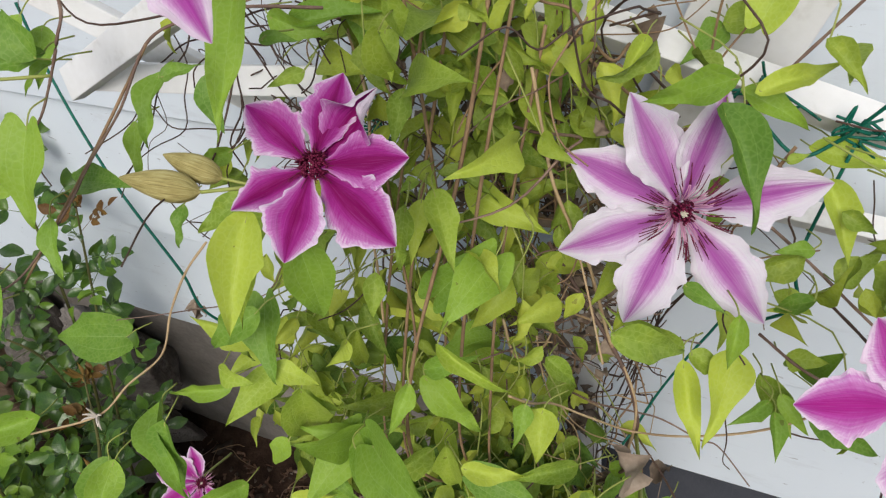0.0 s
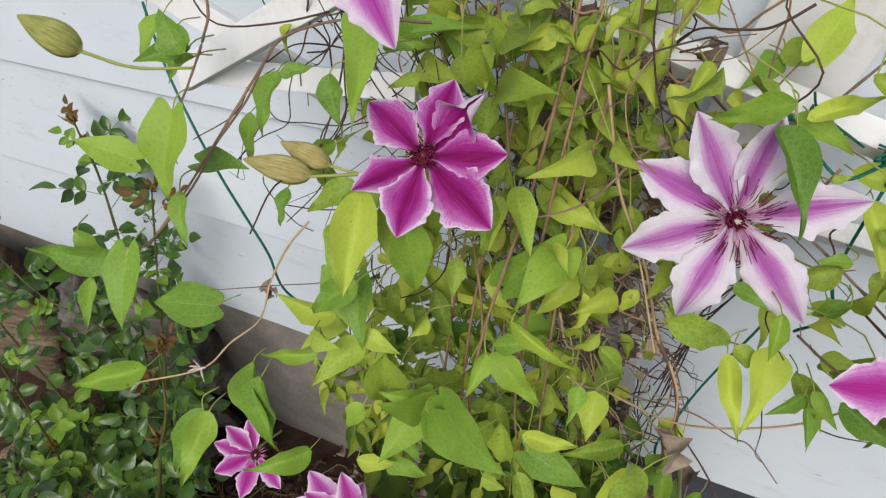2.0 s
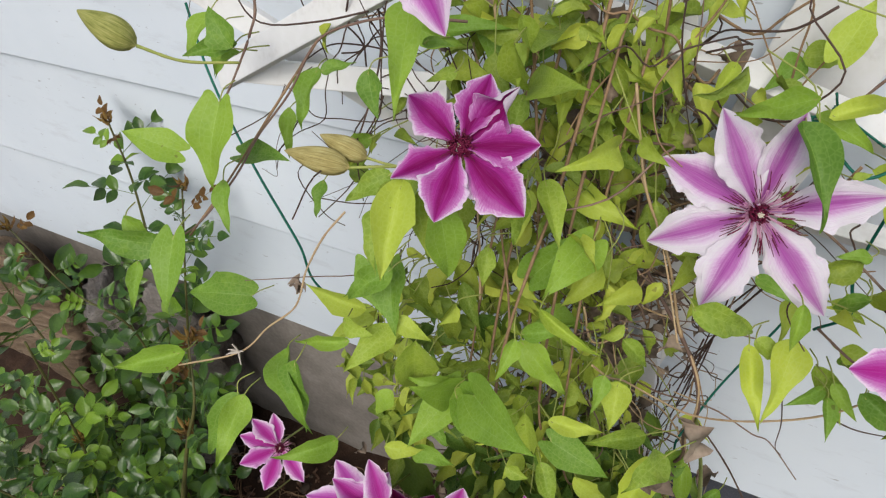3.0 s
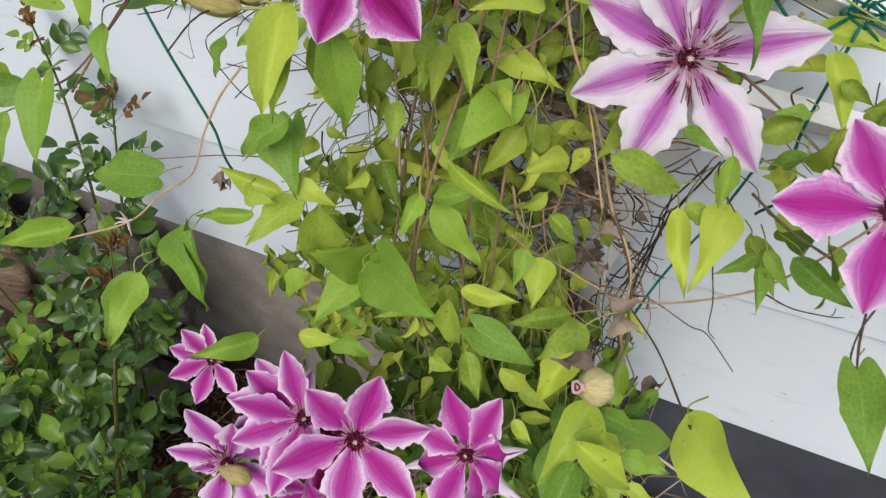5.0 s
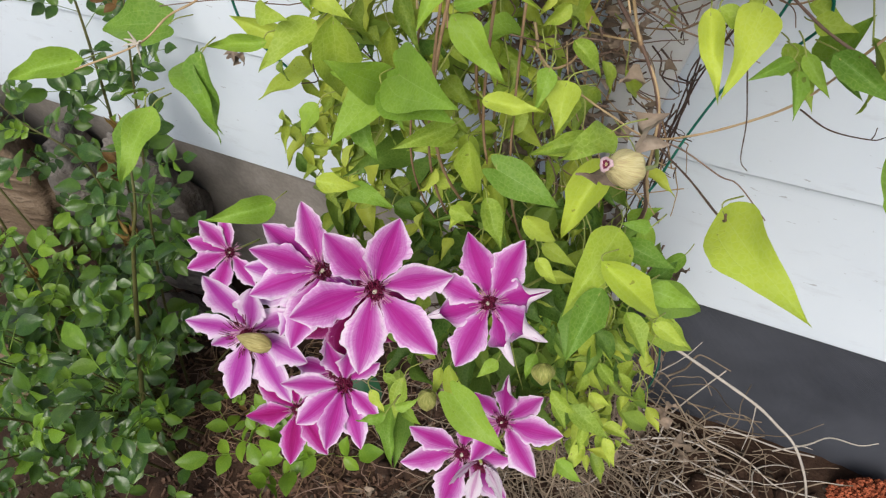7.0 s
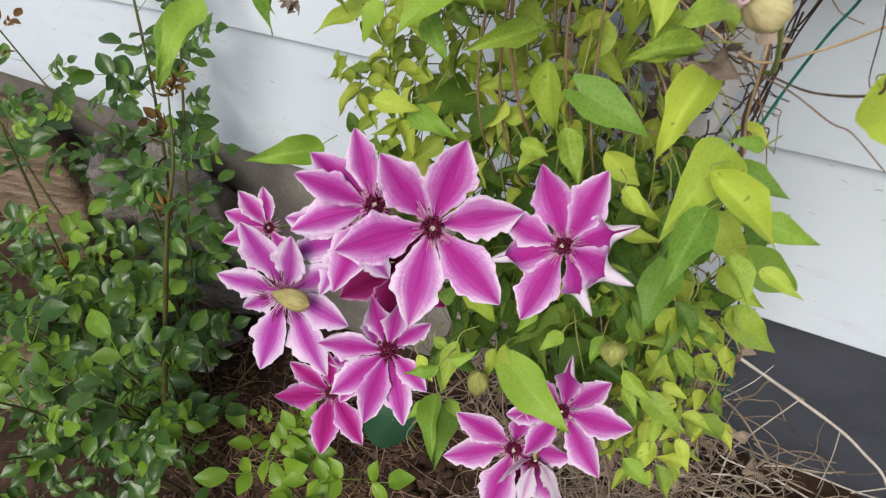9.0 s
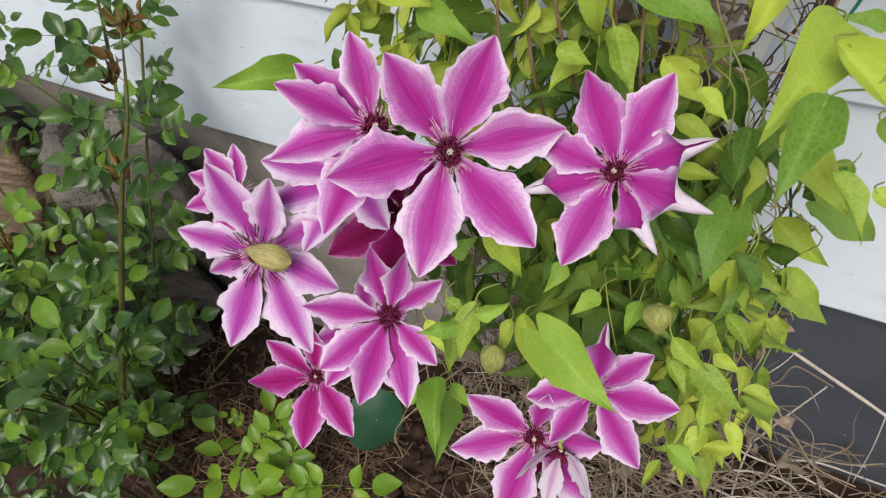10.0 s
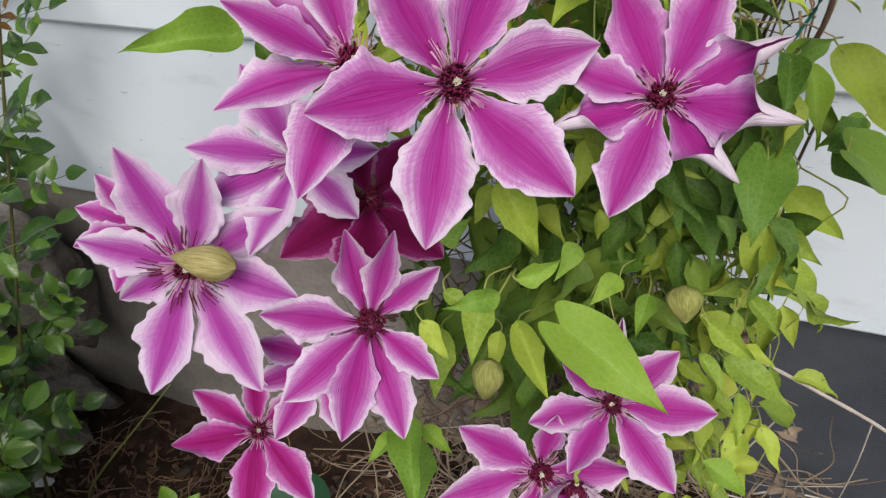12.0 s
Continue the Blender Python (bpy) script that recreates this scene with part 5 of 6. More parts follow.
stem([(-0.331, 0.225, 1.36), (-0.331, 0.218, 1.327), (-0.329, 0.205, 1.316), (-0.337, 0.196, 1.300), (-0.346, 0.186, 1.284), (-0.348, 0.173, 1.276), (-0.358, 0.172, 1.255), (-0.368, 0.176, 1.236)], 0.0010, 0.0004)
stem([(-0.337, 0.196, 1.300), (-0.359, 0.175, 1.311), (-0.377, 0.163, 1.326)], 0.0008, 0.0011, vine_green)
stem([(-0.270, 0.190, 1.240), (-0.255, 0.198, 1.238), (-0.235, 0.215, 1.230)], 0.0010, 0.0010, vine_green)
stem([(-0.267, 0.204, 1.237), (-0.25, 0.208, 1.232), (-0.232, 0.22, 1.226)], 0.0009, 0.0009, vine_green)
stem([(-0.030, 0.106, 1.126), (-0.030, 0.125, 1.110), (-0.043, 0.190, 1.045), (-0.059, 0.243, 1.006)], 0.0012, 0.0014, vine_green)
stem([(-0.060, 0.244, 1.005), (-0.026, 0.200, 1.029), (0.008, 0.130, 1.083), (0.012, 0.118, 1.101)], 0.0007, 0.0006)
stem([(-0.06, 0.36, 1.15), (-0.005, 0.332, 1.133), (0.025, 0.317, 1.119), (0.048, 0.302, 1.110), (0.075, 0.285, 1.10)], 0.0010, 0.0009)
stem([(-0.06, 0.345, 1.185), (-0.039, 0.355, 1.191), (-0.018, 0.370, 1.204), (0.0, 0.385, 1.222), (0.03, 0.40, 1.26)], 0.0011, 0.0009)
stem([(0.002, 0.264, 1.120), (0.027, 0.259, 1.103), (0.059, 0.258, 1.086), (0.10, 0.25, 1.07)], 0.0009, 0.0009)
stem([(-0.218, 0.224, 1.098), (-0.223, 0.242, 1.128), (-0.230, 0.262, 1.160), (-0.239, 0.304, 1.209), (-0.258, 0.332, 1.254)], 0.0009, 0.0010, vine_pale)
stem([(-0.187, 0.210, 1.099), (-0.196, 0.230, 1.118), (-0.208, 0.251, 1.141), (-0.22, 0.28, 1.20)], 0.0009, 0.0010, vine_tan)
stem([(-0.19, 0.30, 1.40), (-0.195, 0.30, 1.25), (-0.19, 0.27, 1.12), (-0.20, 0.25, 1.0), (-0.19, 0.26, 0.85), (-0.18, 0.30, 0.5), (-0.17, 0.33, 0.17)], 0.0010, 0.0015, vine_tan)
stem([(-0.12, 0.37, 1.38), (-0.13, 0.36, 1.25), (-0.14, 0.34, 1.10), (-0.15, 0.33, 0.9), (-0.15, 0.33, 0.6), (-0.17, 0.33, 0.18)], 0.0009, 0.0014, vine_tan)
stem([(-0.23, 0.33, 1.38), (-0.225, 0.31, 1.2), (-0.2, 0.30, 1.05), (-0.21, 0.28, 0.9), (-0.19, 0.31, 0.6), (-0.175, 0.335, 0.17)], 0.0011, 0.0016, vine_pale)


for x0, y0, z0, x1, thin in ((-0.187, 0.170, 1.050, -0.160, 0.0010), (-0.163, 0.190, 1.030, -0.152, 0.0009), (-0.212, 0.188, 0.990, -0.200, 0.0009), (-0.148, 0.190, 0.985, -0.144, 0.0008), (-0.236, 0.196, 0.975, -0.220, 0.0008)):
    # long bare stems that hang before the leaves
    d = x1 - x0
    stem([(x0 - 0.01, 0.285, 0.70), (x0 - 0.004, 0.245, 0.84), (x0, y0 + 0.012, z0 - 0.08), (x0 + 0.002, y0, z0), (x0 + 0.35 * d, y0 + 0.026, z0 + 0.07), (x1, 0.262, z0 + 0.16), (x1 + 0.012, 0.335, z0 + 0.27)], thin, thin * 1.25, vine_tan)


# wild thin tendrils and bare twigs between the leaves
tangle_rng = random.Random(31)


def tangle(count, centre, spread, reach, radius, material, seed, name="tendril", drift=(0, 0, 0)):
    rng = random.Random(seed)
    runs = []
    for _ in range(count):
        p = Vector((rng.gauss(centre[0], spread[0]), rng.gauss(centre[1], spread[1]), rng.gauss(centre[2], spread[2])))
        d = Vector((rng.gauss(drift[0], 1), rng.gauss(drift[1], 0.5), rng.gauss(drift[2], 1))).normalized()
        pts = [p]
        n = rng.randint(4, 8)
        for _ in range(n):
            d = (d + Vector((rng.gauss(0, 0.55), rng.gauss(0, 0.35), rng.gauss(0, 0.55)))).normalized()
            q = pts[-1] + d * reach * (0.5 + rng.random()) / n
            q.y = min(q.y, WALL_Y - 0.012)
            if q.z < 0.9:
                q.x = min(q.x, -0.07)
            pts.append(q)
        r = radius * (0.6 + 0.8 * rng.random())
        runs.append((smooth_path(pts, 4), r, r * 0.6))
    ob = child(name, tubes(name, runs, material, 5), vine)
    return tagged(ob, kind="stuff")


tangle(38, (-0.19, 0.36, 1.19), (0.095, 0.03, 0.08), 0.16, 0.0007, tendril_dark, 41, "tendril_tangle")
tangle(26, (-0.16, 0.36, 1.0), (0.055, 0.03, 0.12), 0.15, 0.0008, vine_brown, 42, "tendril_tangle", (0, 0, -1))
tangle(26, (-0.33, 0.34, 1.22), (0.05, 0.03, 0.06), 0.15, 0.0006, tendril_dark, 43, "tendril_tangle", (0, 0, -0.6))
tangle(20, (-0.30, 0.30, 1.27), (0.05, 0.03, 0.045), 0.20, 0.0006, tendril_dark, 51, "tendril_tangle", (0.15, 0, -1.3))
for k in range(9):
    # bare dark stems bundled beside the trellis board
    q = [Vector(c) + Vector((tangle_rng.gauss(0, 0.006), tangle_rng.gauss(0, 0.008), tangle_rng.gauss(0, 0.008))) for c in ((-0.045, 0.385, 1.02), (-0.072, 0.390, 0.953), (-0.085, 0.39, 0.906), (-0.107, 0.385, 0.819), (-0.121, 0.375, 0.706), (-0.14, 0.35, 0.45))]
    stem(q[k % 3: 4 + k % 3 - (k % 2)], 0.0009, 0.0007, tendril_dark, 5)
tangle(16, (-0.105, 0.36, 0.93), (0.014, 0.015, 0.06), 0.06, 0.0007, tendril_dark, 45, "tendril_tangle", (-0.1, 0, -0.8))
tangle(50, (-0.17, 0.375, 1.18), (0.065, 0.02, 0.06), 0.13, 0.0008, vine_tan, 49, "tendril_tangle")
tangle(36, (-0.16, 0.36, 1.02), (0.05, 0.02, 0.10), 0.14, 0.0009, vine_tan, 50, "tendril_tangle", (0, 0, -0.8))
tangle(30, (-0.17, 0.29, 0.9), (0.06, 0.02, 0.1), 0.14, 0.0009, vine_pale, 46, "tendril_tangle", (0, 0, -1.4))


def crumpled(seed, size):
    """A curled dead leaf."""
    v, f, uv = leaf_data(seed, 11, 9, heart=0.3, fold=1.0, droop=0.5, wave=0.17, width=0.7)
    rng = random.Random(seed)
    v = [tuple(size * (c + 0.10 * noise.noise(Vector(p) * 4 + Vector((seed, i * 7, 0)))) for i, c in enumerate(p)) for p in v]
    return mesh_of("dead_leaf", v, f, dry_leaf, uv)


DEAD = [crumpled(300 + k, 1.0) for k in range(5)]


def dead_leaf(at, size, seed, parent=None):
    rng = random.Random(seed)
    m = pose(*at, rng.uniform(-90, 90), rng.uniform(-90, 90), rng.uniform(0, 360)) @ Matrix.Scale(size, 4)
    if parent:
        return child("dead_leaf", DEAD[seed % 5], parent, m)
    ob = new("dead_leaf", DEAD[seed % 5])
    ob.matrix_world = m
    return tagged(ob, "curled brown dead leaf on the soil", "dead leaf", "dead leaves on the soil")


for k in range(52):
    rng = random.Random(700 + k)
    c, s = (((-0.15, 0.345, 1.15), 0.09), ((-0.14, 0.34, 0.98), 0.035), ((-0.105, 0.34, 1.03), 0.022))[k % 3]
    dead_leaf((min(rng.gauss(c[0], s), -0.085), min(rng.gauss(c[1], 0.03), 0.43), rng.gauss(c[2], s)), rng.uniform(0.010, 0.021) * (0.7 if k % 3 == 2 else 1.0), 700 + k, vine)
dead_leaf((-0.464, 0.249, 0.986), 0.02, 781, vine)
dead_leaf((-0.455, 0.246, 0.978), 0.016, 783, vine)
dead_leaf((-0.050, 0.170, 1.075), 0.032, 784, vine)
dead_leaf((-0.062, 0.165, 1.070), 0.026, 786, vine)
dead_leaf((-0.095, 0.43, 1.19), 0.03, 787, vine)


def dead_mass(count, centre, spread, size, seed):
    """Withered leaves caught among the stems, joined."""
    rng = random.Random(seed)
    verts, faces, uvs = [], [], []
    for k in range(count):
        at = [rng.gauss(c, s) for c, s in zip(centre, spread)]
        at[1] = min(at[1], WALL_Y - 0.03)
        m = pose(*at, rng.uniform(-90, 90), rng.uniform(-90, 90), rng.uniform(0, 360)) @ Matrix.Scale(size * rng.uniform(0.6, 1.4), 4)
        v, f, uv = leaf_data(330 + k % 6, 9, 7, heart=0.3, fold=1.1, droop=0.55, wave=0.20, width=0.62)
        o = len(verts)
        verts += [tuple(m @ Vector(q)) for q in v]
        faces += [tuple(o + i for i in g) for g in f]
        uvs += uv
    ob = child("withered_foliage", mesh_of("withered_foliage", verts, faces, dry_leaf, uvs), vine, label="brown withered leaves")
    return tagged(ob, kind="stuff")


dead_mass(130, (-0.195, 0.375, 1.06), (0.045, 0.02, 0.11), 0.021, 61)
tangle(42, (-0.21, 0.33, 1.08), (0.055, 0.02, 0.09), 0.16, 0.0008, vine_brown, 65, "tendril_tangle", (0, 0, -0.9))
tangle(26, (-0.27, 0.30, 1.10), (0.035, 0.02, 0.07), 0.13, 0.0006, tendril_dark, 66, "tendril_tangle", (0, 0, -0.4))
dead_mass(70, (-0.175, 0.385, 1.18), (0.048, 0.02, 0.055), 0.017, 64)
dead_mass(90, (-0.165, 0.335, 0.78), (0.035, 0.03, 0.10), 0.022, 62)
dead_mass(240, (-0.22, 0.32, 0.46), (0.09, 0.035, 0.10), 0.022, 63)
tangle(110, (-0.22, 0.325, 0.56), (0.07, 0.025, 0.11), 0.17, 0.0011, vine_brown, 47, "tendril_tangle", (0, 0, -1.2))
tangle(130, (-0.24, 0.31, 0.48), (0.09, 0.03, 0.10), 0.17, 0.0011, straw_mat, 48, "tendril_tangle", (0.3, 0, -0.8))


def leaf_mass(name, count, sampler, size, material, seed, hang=0.75):
    """The many small leaves inside the plant, joined."""
    rng = random.Random(seed)
    shapes = []
    for k in range(5):
        shapes.append(leaf_data(500 + seed * 10 + k, 10, 5, heart=rng.random() * 0.8, fold=0.4, droop=0.3, wave=0.05, width=1.0, teeth=0.0, peak=0.16 + 0.10 * rng.random(), sharp=1.2))
    verts, faces, uvs = [], [], []
    for _ in range(count):
        p = Vector(sampler(rng))
        d = Vector((rng.gauss(0, 0.7), rng.gauss(-0.35, 0.5), rng.gauss(-hang, 0.55))).normalized()
        n = size * rng.uniform(0.6, 1.35)
        f = Vector((rng.gauss(0.25, 0.55), rng.gauss(-0.6, 0.4), rng.gauss(0.7, 0.5)))
        m = frame_pose(p, p + d * n, f, 1.0, rng.uniform(0.34, 0.54))
        v, fc, uv = shapes[rng.randrange(5)]
        o = len(verts)
        verts += [tuple(m @ Vector(q)) for q in v]
        faces += [tuple(o + i for i in g) for g in fc]
        uvs += uv
        if rng.random() > 0.35:
            continue
        up = p - d * n * 0.35 + Vector((rng.gauss(0, 0.006), 0.012, 0.012))
        petioles.append((smooth_path([p + d * n * 0.06, p, up, up + Vector((0.02 * (-0.18 - p.x) * 10, 0.012, 0.012 + rng.gauss(0, 0.008)))], 3), 0.00045, 0.0006))
    ob = child(name, mesh_of(name, verts, faces, material, uvs), vine)
    return tagged(ob, kind="stuff")


def column(rng):
    """The hanging body of the plant: broad above, narrowing to the right below."""
    z = rng.uniform(0.80, 1.20)
    t = (z - 0.80) / 0.40
    x = rng.gauss(-0.175 - 0.03 * t, 0.044 + 0.022 * t)
    y = rng.gauss(0.252 + 0.05 * t * t, 0.035)
    return min(x, -0.055), y, z


def crown(rng):
    return rng.gauss(-0.165, 0.06), rng.gauss(0.335, 0.02), rng.gauss(1.235, 0.05)


def skirt(rng):
    z = rng.uniform(0.58, 0.86)
    return min(rng.gauss(-0.105, 0.028), -0.055), rng.gauss(0.215, 0.028), z


def lower(rng):
    return rng.gauss(-0.150, 0.038), rng.gauss(0.225, 0.03), rng.uniform(0.66, 0.93)


def right_arm(rng):
    return rng.gauss(0.05, 0.035), rng.gauss(0.30, 0.025), 1.115 + abs(rng.gauss(0, 0.04))


def left_side(rng):
    return max(rng.gauss(-0.32, 0.04), -0.365), rng.gauss(0.25, 0.03), rng.gauss(0.95, 0.05)


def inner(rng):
    """Broad leaves behind the blooms, coloured darker for the shade there."""
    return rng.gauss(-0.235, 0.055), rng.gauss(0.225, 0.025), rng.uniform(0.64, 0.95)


# masses in clematis_shade carry the plant's inner shade in their leaf colour
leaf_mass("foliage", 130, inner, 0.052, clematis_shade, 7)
leaf_mass("foliage", 330, column, 0.030, clematis_mass, 1)
leaf_mass("foliage", 25, lower, 0.033, clematis_mass, 6)
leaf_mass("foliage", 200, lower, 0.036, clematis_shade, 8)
leaf_mass("foliage", 145, crown, 0.031, clematis_mass, 2, 0.5)
leaf_mass("foliage", 140, skirt, 0.028, clematis_mass, 3)
leaf_mass("foliage", 18, right_arm, 0.032, clematis_mass, 4, 0.6)


def flank(rng):
    return max(rng.gauss(-0.31, 0.03), -0.35), rng.gauss(0.215, 0.02), rng.uniform(0.85, 0.98)


def shoulder(rng):
    return rng.gauss(-0.275, 0.028), rng.gauss(0.245, 0.018), rng.gauss(1.045, 0.032)


leaf_mass("foliage", 24, shoulder, 0.034, clematis_mass, 11, 0.5)
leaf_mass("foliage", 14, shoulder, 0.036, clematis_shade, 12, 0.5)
leaf_mass("foliage", 60, flank, 0.029, clematis_mass, 9)
leaf_mass("foliage", 60, left_side, 0.026, clematis_mass, 5, 0.6)
child("petiole_mass", tubes("petiole_mass", petioles, vine_green, 5), vine)["kind"] = "stuff"


# ---- rose bush ----
ROSE = (-0.82, 0.17, ground_height(-0.82, 0.17))
rose = thing("rose_bush", ROSE, "leafy rose bush with small glossy leaflets beside the wall", "rose bush")


def compound_leaf(seed, leaflets=5, size=0.03):
    """A rose leaf: pairs of toothed leaflets on a stalk, one at the end. The stalk runs along +y."""
    rng = random.Random(seed)
    verts, faces, uvs = [], [], []
    n = leaflets // 2
    span = size * (0.9 * n + 0.6)
    v, f = tube_data(smooth_path([(0, 0, 0), (0, span * 0.5, 0.006), (0, span, 0.002)], 4), 0.0007, 0.0005, 4)
    verts += v
    faces += f
    uvs += [(0.5, 0.0)] * len(v)

    def put(base, direction, length):
        sv, sf, suv = leaf_data(rng.randrange(9999), 9, 5, heart=0.8, fold=0.34, droop=0.16, wave=0.015, width=rng.uniform(0.62, 0.76), teeth=0.02, peak=0.48, sharp=0.42)
        m = frame_pose(base, Vector(base) + Vector(direction).normalized() * length, (rng.gauss(0, 0.28), rng.gauss(0, 0.24), 1))
        o = len(verts)
        verts.extend(tuple(m @ Vector(q)) for q in sv)
        faces.extend(tuple(o + i for i in g) for g in sf)
        uvs.extend(suv)

    for i in range(n):
        y = span * (0.42 + 0.5 * i / max(n, 1))
        for side in (-1, 1):
            put((side * 0.002, y, 0.003), (side, 0.42 + 0.2 * rng.random(), rng.gauss(-0.05, 0.3)), size * rng.uniform(0.75, 1.15))
    put((0, span, 0.002), (rng.gauss(0, 0.15), 1, rng.gauss(-0.1, 0.1)), size * rng.uniform(1.0, 1.25))
    return verts, faces, uvs


ROSE_KINDS = {}


def rose_leaf_mesh(k, material):
    key = (k, material.name)
    if key not in ROSE_KINDS:
        v, f, uv = compound_leaf(900 + k, (5, 5, 7, 5, 3, 7)[k % 6], (0.032, 0.029, 0.028, 0.035, 0.035, 0.025)[k % 6])
        ROSE_KINDS[key] = mesh_of("leaf", v, f, material, uv)
    return ROSE_KINDS[key]


rose_rng = random.Random(77)


def rose_leaf_at(base, direction, material, scale=1.0, parent=None):
    d = Vector(direction).normalized()
    m = frame_pose(base, Vector(base) + d * scale, (rose_rng.gauss(0.5, 0.35), rose_rng.gauss(-0.35, 0.3), 0.85))
    child("leaf", rose_leaf_mesh(rose_rng.randrange(6), material), parent or rose, m)


def rose_cane(points, r0, r1, leaves, top=None, scale=1.0, material=None, start=0.25):
    """A cane with leaves set round it; top: the material of its youngest leaves."""
    path = smooth_path(points, 8)
    child("cane", tubes("cane", [(path, r0, r1)], rose_stem, 7, 0.2, len(rose.children)), rose)
    n = len(path)
    for k in range(leaves):
        s = start + (1 - start) * (k + 0.5) / leaves
        i = min(int(s * (n - 1)), n - 2)
        p = Vector(path[i])
        a = k * 2.4 + rose_rng.random()
        d = Vector((math.cos(a), math.sin(a) * 0.9, 0.25 + 0.3 * rose_rng.random()))
        mat = top if (top and s > 0.93) else (material or (rose_young if rose_rng.random() < 0.12 else rose_leaf))
        rose_leaf_at(p, d, mat, scale * 1.25 * rose_rng.uniform(0.8, 1.15) * (0.45 if top and s > 0.90 else (0.72 if top and s > 0.65 else 1.0)))


def red_tip(at, count, seed):
    """A tuft of narrow, still folded red-brown leaflets at the end of a shoot."""
    rng = random.Random(seed)
    verts, faces, uvs = [], [], []
    for k in range(count):
        v, f, uv = leaf_data(seed + k, 8, 5, heart=0.2, fold=0.9, droop=0.2, wave=0.03, width=0.26, peak=0.4, sharp=1.1)
        a = k * 2.4 + rng.random()
        d = Vector((math.cos(a) * 0.55, math.sin(a) * 0.55, rng.uniform(0.35, 1.2))).normalized()
        b = Vector(at) + Vector((rng.gauss(0, 0.002), rng.gauss(0, 0.002), -0.016 * rng.random()))
        m = frame_pose(b, b + d * rng.uniform(0.014, 0.026), (math.cos(a), math.sin(a), 0.4))
        o = len(verts)
        verts += [tuple(m @ Vector(q)) for q in v]
        faces += [tuple(o + i for i in g) for g in f]
        uvs += uv
    child("shoot_tip", mesh_of("shoot_tip", verts, faces, rose_red, uvs), rose, label="red-brown young shoot tip")


G = 0.02
for k, p in enumerate(((-0.585, 0.185, 0.918), (-0.592, 0.160, 0.882), (-0.604, 0.130, 0.800), (-1.05, 0.26, 0.866), (-0.915, 0.410, 0.975), (-0.782, 0.385, 0.915), (-0.915, 0.105, 0.60))):
    red_tip(p, 14 if k < 4 else 9, 640 + 20 * k)
rose_cane([(-1.06, 0.20, G), (-1.00, 0.24, 0.30), (-0.93, 0.32, 0.60), (-0.915, 0.39, 0.85), (-0.915, 0.410, 0.97)], 0.0036, 0.0014, 20, rose_red, 0.85, start=0.4)
rose_cane([(-1.02, 0.20, G), (-0.94, 0.25, 0.35), (-0.85, 0.34, 0.70), (-0.782, 0.385, 0.91)], 0.0032, 0.0013, 18, rose_red, 0.85, start=0.4)
rose_cane([(-0.92, 0.05, G), (-0.86, 0.05, 0.20), (-0.79, 0.055, 0.37), (-0.70, 0.075, 0.55), (-0.606, 0.121, 0.772), (-0.572, 0.145, 0.853), (-0.585, 0.185, 0.913)], 0.0060, 0.0008, 17, rose_red, 0.72, start=0.3)
rose_cane([(-1.05, 0.20, G), (-0.98, 0.25, 0.35), (-0.92, 0.27, 0.65), (-0.975, 0.25, 0.76), (-1.05, 0.26, 0.86)], 0.0026, 0.0011, 12, rose_red, 0.72, start=0.45)
rose_cane([(-0.97, 0.08, G), (-0.85, 0.06, 0.35), (-0.74, 0.04, 0.50), (-0.70, 0.02, 0.60)], 0.0028, 0.0014, 9, None, 0.8, start=0.4)
rose_cane([(-0.90, 0.10, G), (-0.95, 0.04, 0.35), (-0.98, -0.01, 0.60), (-1.02, -0.03, 0.72)], 0.0030, 0.0014, 12, rose_young, 1.0, start=0.3)
rose_cane([(-1.00, 0.06, G), (-0.95, 0.05, 0.35), (-0.93, 0.10, 0.55), (-0.882, 0.115, 0.724), (-0.85, 0.125, 0.85)], 0.0030, 0.0016, 9, rose_young, 0.85, start=0.35)
rose_cane([(-0.93, 0.03, G), (-0.88, -0.02, 0.3), (-0.83, -0.06, 0.50), (-0.80, -0.09, 0.60)], 0.0028, 0.0014, 10, None, 0.8, start=0.35)
def in_bush():
    """A place in the dense lower body of the bush."""
    while True:
        x, y = rose_rng.gauss(-0.93, 0.13), rose_rng.gauss(0.075, 0.11)
        top = 0.58 - 0.30 * abs(y - 0.05) - 0.9 * max(0.0, x + 0.78)
        z = top * rose_rng.uniform(0.30, 1.0)
        if -0.22 < y < 0.38 and x < min(-0.84 - 0.9 * y + 0.5 * z, -0.74):
            return x, y, z


for k in range(120):
    p = in_bush()
    a = rose_rng.random() * 6.28
    high = p[2] > 0.33
    rose_leaf_at(p, (math.cos(a), math.sin(a), 0.15 + rose_rng.gauss(0, 0.25)), rose_young if rose_rng.random() < (0.26 if high else 0.08) else rose_leaf, rose_rng.uniform(0.70, 1.02))
for k in range(26):
    # low sprays over the soil at the foot of the bush
    y = rose_rng.uniform(-0.17, 0.16)
    x = rose_rng.uniform(-1.18, -0.86 - 0.9 * y)
    a = rose_rng.random() * 6.28
    rose_leaf_at((x, y, rose_rng.uniform(0.06, 0.22)), (math.cos(a), math.sin(a), 0.35), rose_young if rose_rng.random() < 0.06 else rose_leaf, rose_rng.uniform(0.75, 1.1))
verts, faces, uvs = [], [], []
